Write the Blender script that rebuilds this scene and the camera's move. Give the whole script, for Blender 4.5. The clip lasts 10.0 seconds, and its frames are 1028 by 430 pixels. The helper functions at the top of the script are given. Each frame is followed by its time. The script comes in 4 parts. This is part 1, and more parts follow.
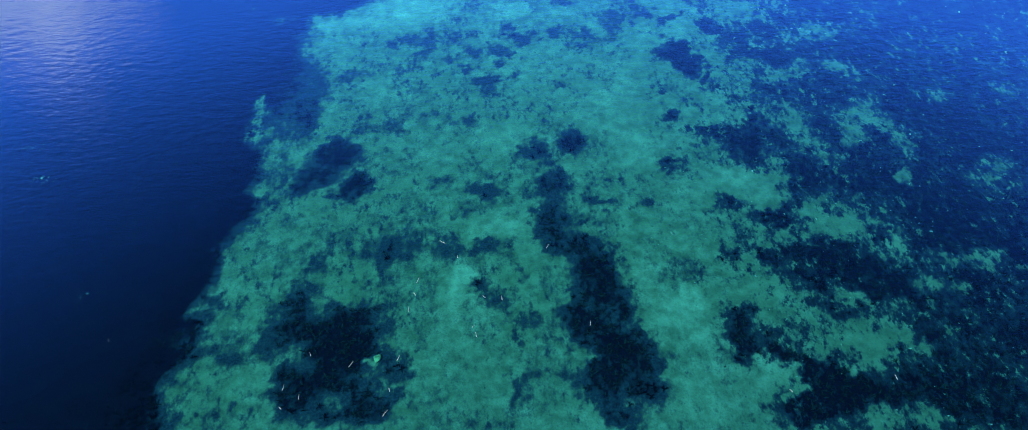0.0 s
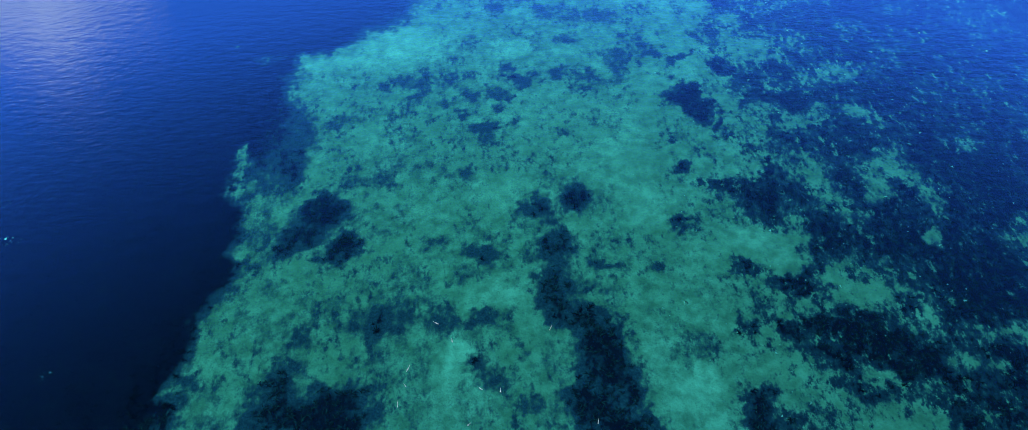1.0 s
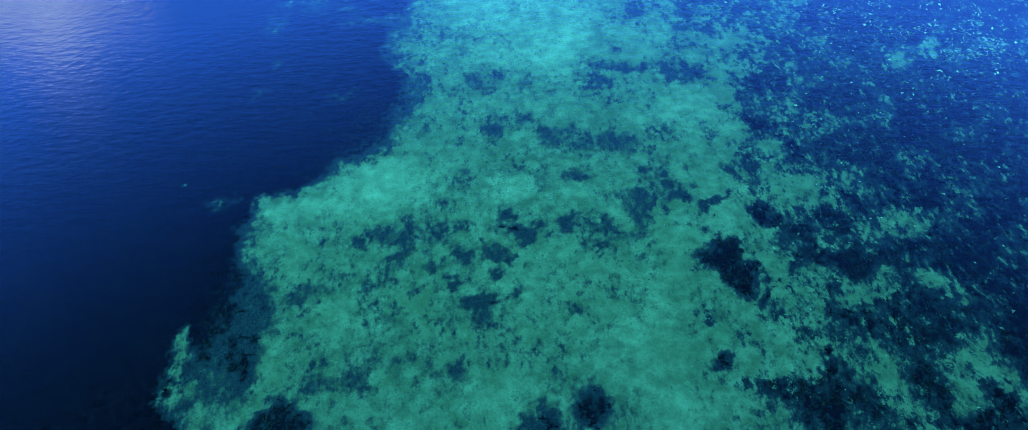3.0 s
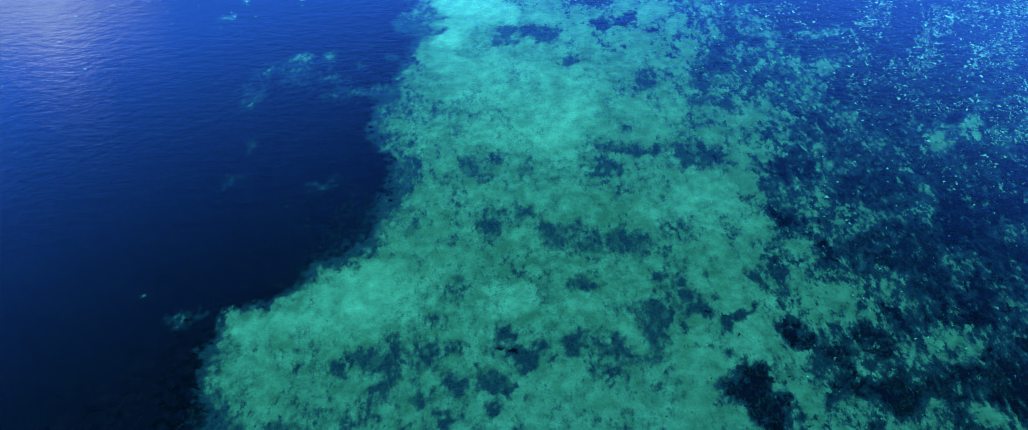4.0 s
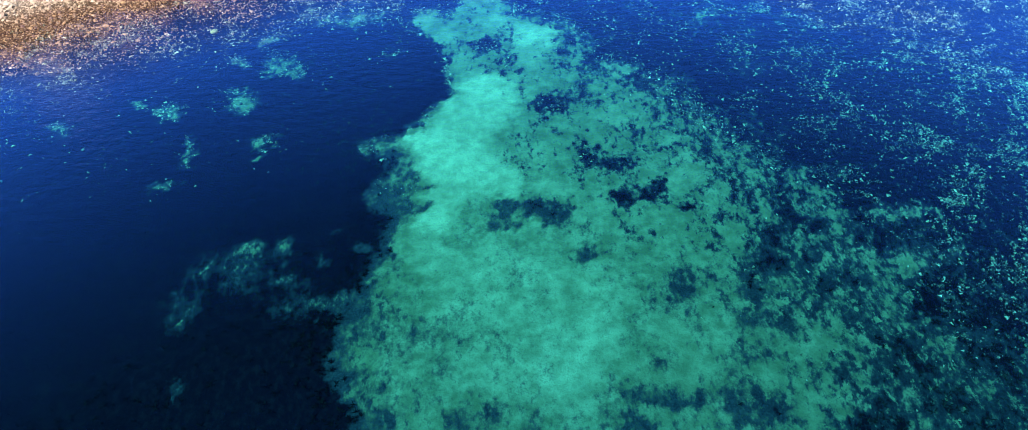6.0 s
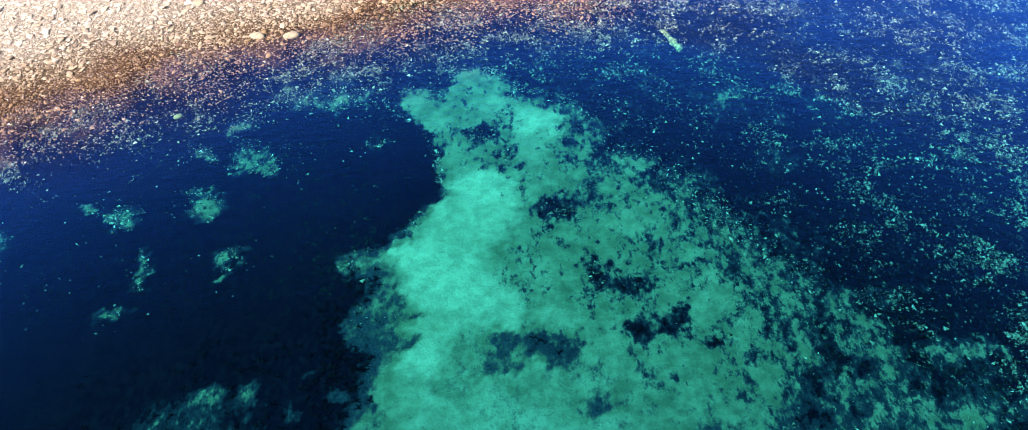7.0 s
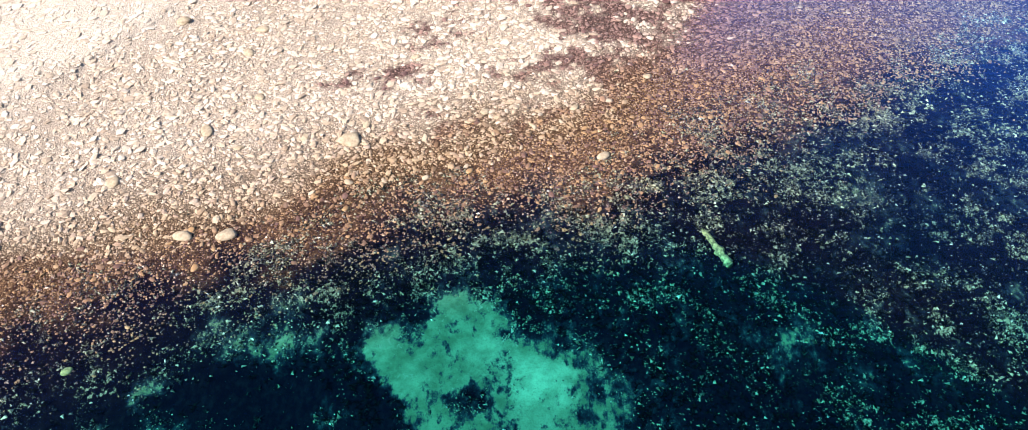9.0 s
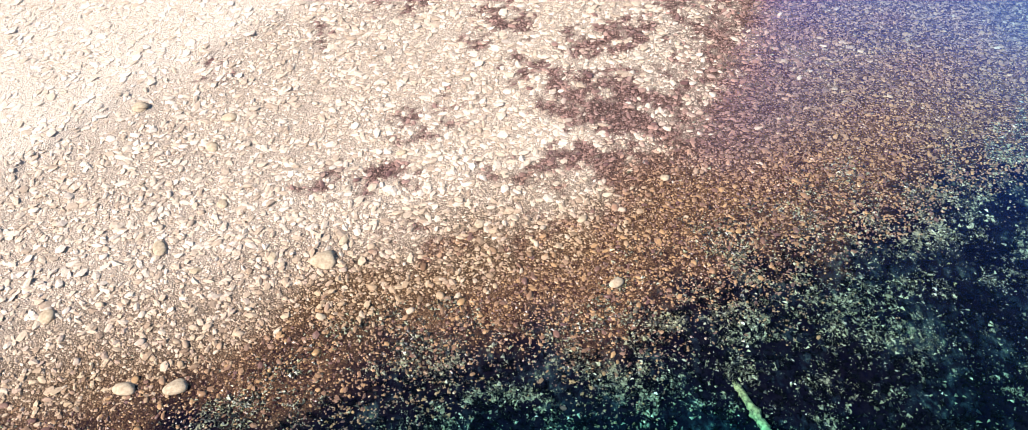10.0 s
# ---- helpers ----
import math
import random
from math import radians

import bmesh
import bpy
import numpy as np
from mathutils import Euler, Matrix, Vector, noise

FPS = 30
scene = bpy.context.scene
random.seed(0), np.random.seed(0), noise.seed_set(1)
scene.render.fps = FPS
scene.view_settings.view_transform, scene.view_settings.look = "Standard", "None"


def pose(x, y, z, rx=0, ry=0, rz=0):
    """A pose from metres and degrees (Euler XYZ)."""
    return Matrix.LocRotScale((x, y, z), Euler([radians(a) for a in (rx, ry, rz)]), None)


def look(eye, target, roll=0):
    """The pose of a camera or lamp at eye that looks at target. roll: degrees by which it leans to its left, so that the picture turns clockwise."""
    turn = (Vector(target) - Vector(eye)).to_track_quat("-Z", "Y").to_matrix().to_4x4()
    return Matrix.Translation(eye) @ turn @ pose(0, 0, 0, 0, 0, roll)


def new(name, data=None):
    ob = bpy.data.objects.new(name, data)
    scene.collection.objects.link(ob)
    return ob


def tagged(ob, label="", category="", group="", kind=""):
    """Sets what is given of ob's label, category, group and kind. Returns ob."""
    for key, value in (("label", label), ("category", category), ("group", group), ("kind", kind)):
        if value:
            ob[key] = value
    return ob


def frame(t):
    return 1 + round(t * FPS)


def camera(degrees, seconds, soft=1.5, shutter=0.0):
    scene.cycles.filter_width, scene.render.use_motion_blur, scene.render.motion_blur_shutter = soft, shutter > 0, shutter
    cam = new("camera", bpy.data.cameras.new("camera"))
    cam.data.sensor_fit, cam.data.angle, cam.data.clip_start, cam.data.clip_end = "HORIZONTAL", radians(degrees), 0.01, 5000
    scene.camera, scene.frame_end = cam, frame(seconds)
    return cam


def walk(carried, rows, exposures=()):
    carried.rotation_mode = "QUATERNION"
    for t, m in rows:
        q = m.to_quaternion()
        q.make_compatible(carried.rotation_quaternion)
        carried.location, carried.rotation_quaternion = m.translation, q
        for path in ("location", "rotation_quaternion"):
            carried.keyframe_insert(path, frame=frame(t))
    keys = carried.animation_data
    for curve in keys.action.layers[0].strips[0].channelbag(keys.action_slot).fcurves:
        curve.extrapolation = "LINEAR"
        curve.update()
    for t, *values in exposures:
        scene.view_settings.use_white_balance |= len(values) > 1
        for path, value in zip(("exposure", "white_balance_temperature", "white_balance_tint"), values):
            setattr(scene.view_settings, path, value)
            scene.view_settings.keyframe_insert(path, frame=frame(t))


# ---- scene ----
# A drone flies level over a clear shallow bay towards a pebble beach.
PATH = [
    (0, 0.254, -0.553, 10.125), (0.5, 0.306, 0.188, 10.117), (1, 0.37, 1.128, 10.119),
    (1.5, 0.429, 2.103, 10.136), (2, 0.5, 3.267, 10.146), (2.5, 0.572, 4.43, 10.178),
    (2.7, 0.602, 4.966, 10.192), (3.8, 0.83, 7.898, 10.323), (4, 0.859, 8.441, 10.355),
    (4.5, 0.951, 9.807, 10.41), (5, 1.047, 11.314, 10.455), (5.5, 1.135, 12.729, 10.508),
    (5.7, 1.18, 13.315, 10.536), (6.8, 1.372, 16.568, 10.651), (7, 1.439, 17.257, 10.662),
    (7.5, 1.543, 18.749, 10.683), (8, 1.651, 20.341, 10.73), (8.5, 1.757, 21.863, 10.766),
    (9, 1.892, 23.523, 10.805), (9.5, 2, 25.061, 10.829), (10, 2.127, 26.72, 10.85),
]
TILT = (46.709, 1.805, -3.877)
cam = camera(60.0, 10.0, soft=0.85)
walk(cam, [(t, pose(x, y, z, *TILT)) for t, x, y, z in PATH], [(0.0, 1.44), (2.5, 1.40), (5.5, 1.34), (7.0, 1.28), (10.0, 1.06)])

# ---------------------------------------------------------------- light
SUN_ELEVATION, SUN_AZIMUTH = 42.0, 232.0   # degrees; azimuth clockwise from +y
world = bpy.data.worlds.new("sky")
scene.world = world
world.use_nodes = True
wn, wl = world.node_tree.nodes, world.node_tree.links
sky = wn.new("ShaderNodeTexSky")
sky.sky_type = "NISHITA"
sky.sun_disc = False
sky.sun_elevation, sky.sun_rotation = radians(SUN_ELEVATION), radians(SUN_AZIMUTH)
sky.air_density, sky.dust_density, sky.ozone_density = 1.0, 0.3, 3.0
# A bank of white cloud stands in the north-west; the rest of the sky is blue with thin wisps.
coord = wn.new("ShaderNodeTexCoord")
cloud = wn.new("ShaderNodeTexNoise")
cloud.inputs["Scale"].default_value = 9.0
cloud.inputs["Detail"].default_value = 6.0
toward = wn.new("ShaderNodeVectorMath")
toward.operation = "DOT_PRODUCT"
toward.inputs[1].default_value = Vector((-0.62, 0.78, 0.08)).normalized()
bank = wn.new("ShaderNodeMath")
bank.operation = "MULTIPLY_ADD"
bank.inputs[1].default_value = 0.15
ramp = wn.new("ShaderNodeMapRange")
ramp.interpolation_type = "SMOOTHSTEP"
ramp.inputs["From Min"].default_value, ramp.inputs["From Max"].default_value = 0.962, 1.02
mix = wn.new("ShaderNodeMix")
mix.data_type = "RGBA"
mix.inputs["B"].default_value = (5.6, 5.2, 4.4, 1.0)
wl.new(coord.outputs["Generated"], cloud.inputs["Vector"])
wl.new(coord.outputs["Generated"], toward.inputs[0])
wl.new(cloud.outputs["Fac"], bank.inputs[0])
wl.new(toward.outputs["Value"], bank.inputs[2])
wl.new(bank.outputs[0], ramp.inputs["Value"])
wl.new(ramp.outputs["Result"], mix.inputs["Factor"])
richer = wn.new("ShaderNodeHueSaturation")
richer.inputs["Saturation"].default_value = 1.3
wl.new(sky.outputs["Color"], richer.inputs["Color"])
wl.new(richer.outputs["Color"], mix.inputs["A"])
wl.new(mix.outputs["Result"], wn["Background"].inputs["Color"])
wn["Background"].inputs["Strength"].default_value = 0.066

sun = new("sun", bpy.data.lights.new("sun", "SUN"))
sun.data.energy, sun.data.angle, sun.data.color = 4.8, radians(0.53), (1.0, 0.95, 0.88)
_az, _el = radians(SUN_AZIMUTH), radians(SUN_ELEVATION)
_to_sun = Vector((math.sin(_az) * math.cos(_el), math.cos(_az) * math.cos(_el), math.sin(_el)))
sun.matrix_world = look(_to_sun * 60, (0, 0, 0))

# ---------------------------------------------------------------- the plan of the bay
# The edge of the deep weed meadow: x, y from south to north.
DEEP_EDGE = [
    (-5.02, 7.47), (-5.06, 8.18), (-4.63, 8.91), (-4.63, 9.87), (-4.51, 10.91), (-4.05, 11.86),
    (-4.01, 12.56), (-3.96, 13.69), (-3.63, 15.8), (-3.65, 17.53), (-3.64, 17.92), (-2.7, 18.59),
    (-1.78, 19.53), (-1.23, 20.45), (-1.11, 20.73), (-0.98, 20.97), (-0.95, 22), (-1.09, 22.46),
    (-1.42, 23.2), (-0.73, 24.55), (-0.66, 26.5), (-0.69, 27.72), (-1.01, 28.16), (-0.05, 28.63),
    (0.54, 29.41), (0.61, 30.29), (0.59, 30.7), (0.3, 31.47), (-0.37, 32.14),
]
# Patches on the bottom, laid one over another: x, y, half width, half depth,
# and the cover (-1.5 clean bright sand, -0.6 sand, 0 thin weed, 1 weed, 1.7 black meadow).
SOUTH_A = [
    (-3.52, 15.37, 0.49, 1.13, 1.44), (-3.92, 14.54, 0.27, 0.63, 0.35), (-4.46, 15.11, 0.25, 0.55, -0.1), (-4.29, 14.25, 0.27, 0.41, 0),
    (-3.82, 13.63, 0.33, 0.43, -0.2), (-2.7, 13.52, 0.42, 0.49, 1.56), (-3.1, 12.87, 0.44, 0.34, 1.32), (-2.26, 12.56, 0.32, 0.32, 1.44),
    (-3.33, 12.63, 0.28, 0.33, 1.08), (-2.43, 12.34, 0.31, 0.14, 0.96), (-3.96, 12.61, 0.32, 0.33, -0.4), (-2.75, 12.5, 0.23, 0.14, -0.3),
    (-1.35, 15.7, 1.86, 1.41, -0.6), (-1.73, 14.25, 0.47, 0.21, 0.15), (0.03, 14.35, 0.25, 0.26, 0.55), (0.35, 15.36, 0.21, 0.28, 0.15),
    (0.54, 13.69, 0.53, 0.6, -1), (2, 13.57, 0.33, 0.43, 1.2), (1.3, 13.21, 0.39, 0.24, 0.55),
]
SOUTH_B = [
    (1.56, 12.45, 0.36, 0.45, 1.08), (0.97, 12.3, 0.15, 0.18, 0.35), (0.14, 12.26, 0.35, 0.22, 0.84), (-0.67, 12.59, 0.18, 0.23, 0.45),
    (-3.5, 11.86, 0.74, 0.43, -0.5), (-1.3, 11.71, 0.98, 0.42, -0.3), (0.16, 11.29, 0.54, 0.42, -1), (1.4, 11.48, 0.31, 0.51, 1.08),
    (1.41, 10.98, 0.3, 0.33, 1.08), (-1.52, 10.91, 0.71, 0.36, 0.45), (-0.57, 10.8, 0.24, 0.32, 0.45), (-1.98, 10.63, 0.47, 0.24, 0.35),
    (-2.48, 11.14, 0.36, 0.24, 0.15), (0.2, 10.8, 0.3, 0.16, 0.84), (-3.87, 10.9, 0.59, 0.48, -0.4), (-4.02, 10.31, 0.57, 0.38, -0.3),
    (-4.72, 9.72, 0.25, 0.2, 0), (-2.9, 10.54, 0.23, 0.39, 0.45), (-2.97, 9.95, 0.34, 0.22, 0.35),
]
SOUTH_C = [
    (-1.97, 10.32, 0.52, 0.39, -0.4), (-1.04, 10.06, 0.46, 0.38, -0.3), (-1.6, 9.68, 0.39, 0.29, -0.1), (-0.3, 9.85, 0.25, 0.44, -1.1),
    (0.04, 9.83, 0.16, 0.15, 0.55), (0.56, 10.02, 0.14, 0.18, 0.25), (2.07, 10.12, 0.52, 0.54, 1.68), (1.81, 10.79, 0.36, 0.41, 1.32),
    (2.22, 9.53, 0.39, 0.42, 1.56), (1.8, 8.86, 0.44, 0.4, 1.56), (1.53, 8.49, 0.32, 0.26, 1.32), (2.47, 8.95, 0.22, 0.54, 1.08),
    (2.26, 8.29, 0.43, 0.45, 1.68), (1.96, 7.69, 0.31, 0.47, 1.56), (1.63, 7.6, 0.41, 0.24, 1.2), (2.54, 7.78, 0.26, 0.48, 1.2),
    (2.17, 7.1, 0.25, 0.28, 1.32), (1.35, 7.86, 0.21, 0.18, 1.2), (2.88, 7.62, 0.21, 0.21, 1.08),
]
SOUTH_D = [
    (1.46, 8.3, 0.26, 0.19, -0.6), (1.22, 7.57, 0.29, 0.48, -0.6), (2.44, 8.75, 0.13, 0.14, 0), (-3.16, 9.67, 0.33, 0.29, 1.08),
    (-3, 9.17, 0.55, 0.34, 1.44), (-2.25, 9.32, 0.55, 0.35, 1.68), (-1.9, 8.88, 0.54, 0.39, 1.75), (-2.31, 8.6, 0.64, 0.45, 1.75),
    (-1.46, 8.51, 0.19, 0.22, 1.44), (-2.7, 8.18, 0.63, 0.37, 1.68), (-1.86, 7.88, 0.31, 0.48, 1.56), (-3.34, 8.35, 0.26, 0.32, 1.32),
    (-3.16, 7.72, 0.4, 0.36, 1.44), (-2.24, 7.44, 0.6, 0.29, 1.32), (-3.63, 9.01, 0.22, 0.2, 0.55), (-1.32, 8.13, 0.21, 0.22, 1.44),
    (-1.54, 7.61, 0.2, 0.29, 1.2), (-2.96, 8.77, 0.16, 0.13, 0.1), (-1.7, 8.51, 0.13, 0.13, -1.8),
]
SOUTH_E = [
    (-1.71, 8.1, 0.19, 0.27, -0.1), (-2.47, 7.83, 0.15, 0.1, 0.15), (-2.35, 7.56, 0.15, 0.12, 0.15), (-3.96, 9.04, 0.22, 0.47, -0.1),
    (-3.94, 9.72, 0.45, 0.25, -0.3), (-4.49, 9.02, 0.27, 0.16, 0.1), (-4.46, 8.29, 0.62, 0.39, -0.4), (-4.6, 7.93, 0.45, 0.31, -0.4),
    (-4.04, 7.55, 0.5, 0.18, -0.3), (-4.07, 8.71, 0.16, 0.14, 0.45), (-4.94, 9.12, 0.28, 0.2, 0.96), (-0.93, 8.92, 0.65, 0.4, -0.3),
    (-0.17, 8.73, 0.65, 0.53, -0.6), (-0.62, 7.77, 0.72, 0.53, -0.5), (0.43, 8.06, 0.52, 0.49, -0.6), (0.9, 8.66, 0.27, 0.33, -0.4),
    (0.17, 7.25, 0.6, 0.23, -0.4), (0.3, 9.53, 0.28, 0.29, 0.55), (0.72, 9.08, 0.2, 0.24, 0.55),
]
SOUTH_F = [
    (0.82, 7.77, 0.15, 0.18, 0.35), (0.55, 7.56, 0.15, 0.23, 0.55), (-1.03, 8.54, 0.11, 0.1, 0.15), (-0.22, 7.45, 0.12, 0.11, 0.25),
    (1.04, 9.62, 0.34, 0.36, -0.3), (3.38, 14.62, 0.7, 1.1, -0.8), (3.42, 13.18, 0.53, 0.79, -1), (2.92, 11.73, 0.37, 0.34, -0.7),
    (3.23, 10.71, 0.6, 0.4, -0.6), (2.86, 9.92, 0.35, 0.31, -1), (3.88, 10.34, 0.35, 0.4, -0.9), (3.54, 9.3, 0.33, 0.26, -1.4),
    (3.32, 8.76, 0.43, 0.54, -1), (3.47, 7.47, 0.63, 0.53, -0.9), (4.18, 7.8, 0.63, 0.36, -0.9), (4.92, 9.36, 0.51, 0.35, -0.8),
    (4.62, 9.97, 0.17, 0.38, -0.6), (4.69, 16.27, 0.32, 0.43, 1.56), (5.05, 15.88, 0.26, 0.36, 1.2),
]
SOUTH_G = [
    (4.26, 14.08, 0.24, 0.2, 1.32), (5.01, 13.7, 0.46, 0.28, 1.32), (5.72, 13.31, 0.65, 0.43, 1.08), (3.84, 12.61, 0.37, 0.14, 1.08),
    (5.32, 12.78, 0.39, 0.28, 0.6), (7.42, 15.35, 0.35, 0.29, 0.96), (7.9, 15.94, 0.29, 0.48, 0.96), (9.88, 16.01, 0.3, 0.29, 0.96),
    (6.79, 14.69, 0.35, 0.23, 1.08), (7.45, 14.53, 0.27, 0.25, 1.08), (8.21, 14.67, 0.43, 0.45, 0.84), (7.26, 13.47, 0.41, 0.41, 1.08),
    (7.34, 12.88, 0.33, 0.28, 1.08), (6.45, 12.13, 0.38, 0.39, 1.2), (6.04, 14.54, 0.16, 0.25, 0.5), (5.51, 14.69, 0.7, 0.54, -0.3),
    (6.68, 13.84, 0.41, 0.31, -0.3), (8.34, 13.81, 0.54, 0.41, -0.4), (8.69, 13.07, 0.27, 0.48, -0.3),
]
SOUTH_H = [
    (7.86, 13.23, 0.32, 0.3, -0.2), (8.39, 15.63, 0.51, 0.36, -0.2), (6.74, 15.53, 0.5, 0.36, -0.2), (4.9, 12.14, 1.14, 0.4, -0.8),
    (5.57, 11.74, 0.37, 0.34, -0.8), (4.89, 11.53, 0.37, 0.24, 0.96), (5.58, 11.31, 0.36, 0.2, 0.96), (3.29, 11.71, 0.19, 0.14, 0.45),
    (2.42, 11.77, 0.25, 0.17, 0.55), (7.86, 12.08, 0.77, 0.53, 1.2), (6.57, 10.89, 0.47, 0.36, -0.8), (6.31, 11.25, 0.37, 0.21, -0.6),
    (8.37, 12.05, 0.23, 0.22, -0.8), (7.44, 10.24, 0.29, 0.27, -0.2), (4.48, 10.38, 0.23, 0.22, 1.08), (5.15, 10.17, 0.25, 0.23, 1.44),
    (5.86, 10.19, 0.47, 0.39, 1.68), (6.58, 10.16, 0.36, 0.31, 1.32), (5.96, 9.72, 0.41, 0.29, 1.44),
]
SOUTH_I = [
    (6.89, 9.69, 0.46, 0.37, 1.2), (3.81, 10.03, 0.29, 0.31, 0.1), (3.45, 9.98, 0.23, 0.31, 0.25), (4.3, 8.69, 0.27, 0.27, 1.32),
    (4.15, 8.31, 0.27, 0.25, 1.56), (4.83, 8.59, 0.22, 0.2, 0.96), (4.81, 8.14, 0.32, 0.27, 1.44), (4.72, 9.01, 0.17, 0.11, 0.96),
    (5.44, 8.77, 0.33, 0.33, -0.5), (6.26, 9.21, 0.34, 0.17, -0.4), (6.33, 8.43, 0.53, 0.46, -0.9), (6.91, 8.52, 0.32, 0.33, -0.8),
    (6.01, 7.85, 0.32, 0.15, -1), (7.13, 8.22, 0.19, 0.23, -0.7), (6.25, 8.85, 0.13, 0.14, 0.84), (5.16, 7.86, 0.31, 0.22, 1.44),
    (5.36, 7.48, 0.51, 0.29, 1.75), (6.03, 7.3, 0.51, 0.29, 1.75), (5.15, 7.14, 0.6, 0.33, 1.75),
]
SOUTH_J = [
    (7, 7.36, 0.51, 0.48, 1.56), (7.88, 7.92, 0.64, 0.75, 1.2), (6.21, 6.94, 0.35, 0.2, -0.4), (6.66, 6.78, 0.29, 0.16, -0.2),
    (4.88, 7.64, 0.12, 0.18, -0.5), (7.96, 9.44, 0.34, 0.18, 0), (10.03, 13.5, 0.69, 1.2, 1.56), (8.91, 11.14, 0.73, 0.84, 1.56),
    (8.99, 9.9, 0.41, 0.23, -0.3), (9.99, 12.14, 0.5, 0.36, 0.2), (11.54, 14.67, 0.35, 0.31, 0.1), (9.96, 14.36, 0.28, 0.21, 0.2),
    (7.77, 7.18, 0.61, 0.59, 1.32),
]
MIDDLE_A = [
    (-2.14, 20.04, 0.96, 1.02, 1.75), (-3.1, 25.09, 0.88, 0.49, 0.6), (-4, 24.22, 0.36, 0.46, 0.45), (-1.74, 24.15, 0.71, 0.43, 0.3),
    (-1.08, 23.39, 0.34, 0.56, -0.3), (-2.25, 21.52, 0.26, 0.19, 0.45), (-4.07, 21.75, 0.2, 0.23, 0.7), (-3.72, 22.59, 0.16, 0.24, 0.78),
    (-5, 18.97, 0.08, 0.11, -1), (1.54, 24.32, 1.72, 1.91, -0.8), (-0.47, 24.04, 0.57, 0.95, -0.5), (-0.46, 22.32, 0.53, 0.58, -0.6),
    (-0.72, 21.76, 0.19, 0.47, 0.15), (-0.77, 21.03, 0.23, 0.27, 0.35), (-1.36, 18.87, 1.15, 0.77, -0.9), (-2.65, 18.1, 0.89, 0.57, -0.9),
    (-2.64, 17.01, 0.84, 0.77, -0.7), (-0.69, 19.61, 0.36, 0.34, -0.5), (-4.12, 18.45, 0.34, 0.23, 0.55),
]
MIDDLE_B = [
    (-0.97, 17.4, 0.54, 0.34, 0.25), (-1.72, 17.27, 0.15, 0.27, 0.45), (-1.06, 16.88, 0.21, 0.19, 0.45), (-0.01, 17.46, 0.38, 0.16, 0.35),
    (-0.54, 17.24, 0.32, 0.2, 0.15), (-0.44, 16.6, 0.21, 0.18, 0.55), (-0.13, 16.22, 0.15, 0.17, 0.94), (-0.64, 16.08, 0.12, 0.14, 0.45),
    (-1.25, 16.47, 0.12, 0.14, 0.45), (1.09, 17.67, 0.15, 0.19, 0.78), (1.17, 17.25, 0.16, 0.16, 0.78), (0.54, 16.29, 0.15, 0.14, 0.7),
    (0.82, 16.76, 0.26, 0.22, 0.45), (0.19, 16.81, 0.21, 0.15, 0.35), (1.5, 17.36, 0.16, 0.13, 0.45), (0.36, 15.67, 0.3, 0.14, 0.7),
    (-2.54, 16.16, 0.4, 0.35, 0.25), (-3.45, 16.22, 0.2, 0.36, 0.55), (-3.29, 15.85, 0.15, 0.17, 0.62),
]
MIDDLE_C = [
    (0.96, 15.8, 0.12, 0.14, 0.25), (1.53, 20.44, 0.37, 0.26, 0.35), (1.97, 19.87, 0.3, 0.21, 0.55), (0.77, 20.2, 0.31, 0.26, 0.25),
    (0.59, 21.81, 0.33, 0.38, 0.1), (1.12, 22, 0.2, 0.24, 0.1), (1.03, 18.53, 0.57, 0.37, -0.85), (0.12, 18.3, 0.45, 0.29, -0.75),
    (2.54, 22.91, 0.68, 1.51, -0.9), (2.64, 21.46, 0.39, 0.38, -0.7), (4.16, 21.18, 0.64, 0.36, -0.6), (4.78, 20.42, 0.74, 0.71, -0.7),
    (3.1, 21.51, 0.21, 0.38, 0.62), (3.78, 22.06, 0.46, 0.24, 0.55), (4.73, 21.79, 0.4, 0.23, 0.55), (5.31, 21.68, 0.33, 0.39, 0.7),
    (4.86, 21.41, 0.26, 0.17, 0.55), (6.06, 23.75, 1.14, 0.91, 0.2), (4.73, 24.32, 0.86, 0.58, 0.1),
]
MIDDLE_D = [
    (7.42, 23.45, 0.85, 0.67, 0.3), (6.48, 22.08, 0.53, 0.24, -0.1), (8.44, 24.43, 0.69, 0.46, -0.1), (6.65, 21.21, 0.64, 0.46, 0.84),
    (7.79, 21.91, 0.8, 0.6, 0.84), (7.93, 20.71, 1.02, 0.73, 0.96), (6.3, 19.95, 0.48, 0.44, 0.84), (6.79, 20.35, 0.3, 0.21, 0.5),
    (9.39, 21.14, 0.94, 0.73, 1.08), (9.92, 21.83, 0.36, 0.37, -0.1), (10.58, 21.86, 0.23, 0.36, -0.4), (10.91, 22.38, 0.18, 0.19, -0.6),
    (8.89, 20.17, 0.25, 0.28, 0.3), (7.96, 19.71, 0.36, 0.2, 0.2), (6.1, 20.6, 0.19, 0.27, 0.2), (2.43, 19.66, 0.48, 0.3, 0.12),
    (3.39, 19.61, 0.48, 0.3, 0.15), (3.71, 18.7, 0.29, 0.22, 0.7), (4.12, 18.44, 0.23, 0.23, 0.55),
]
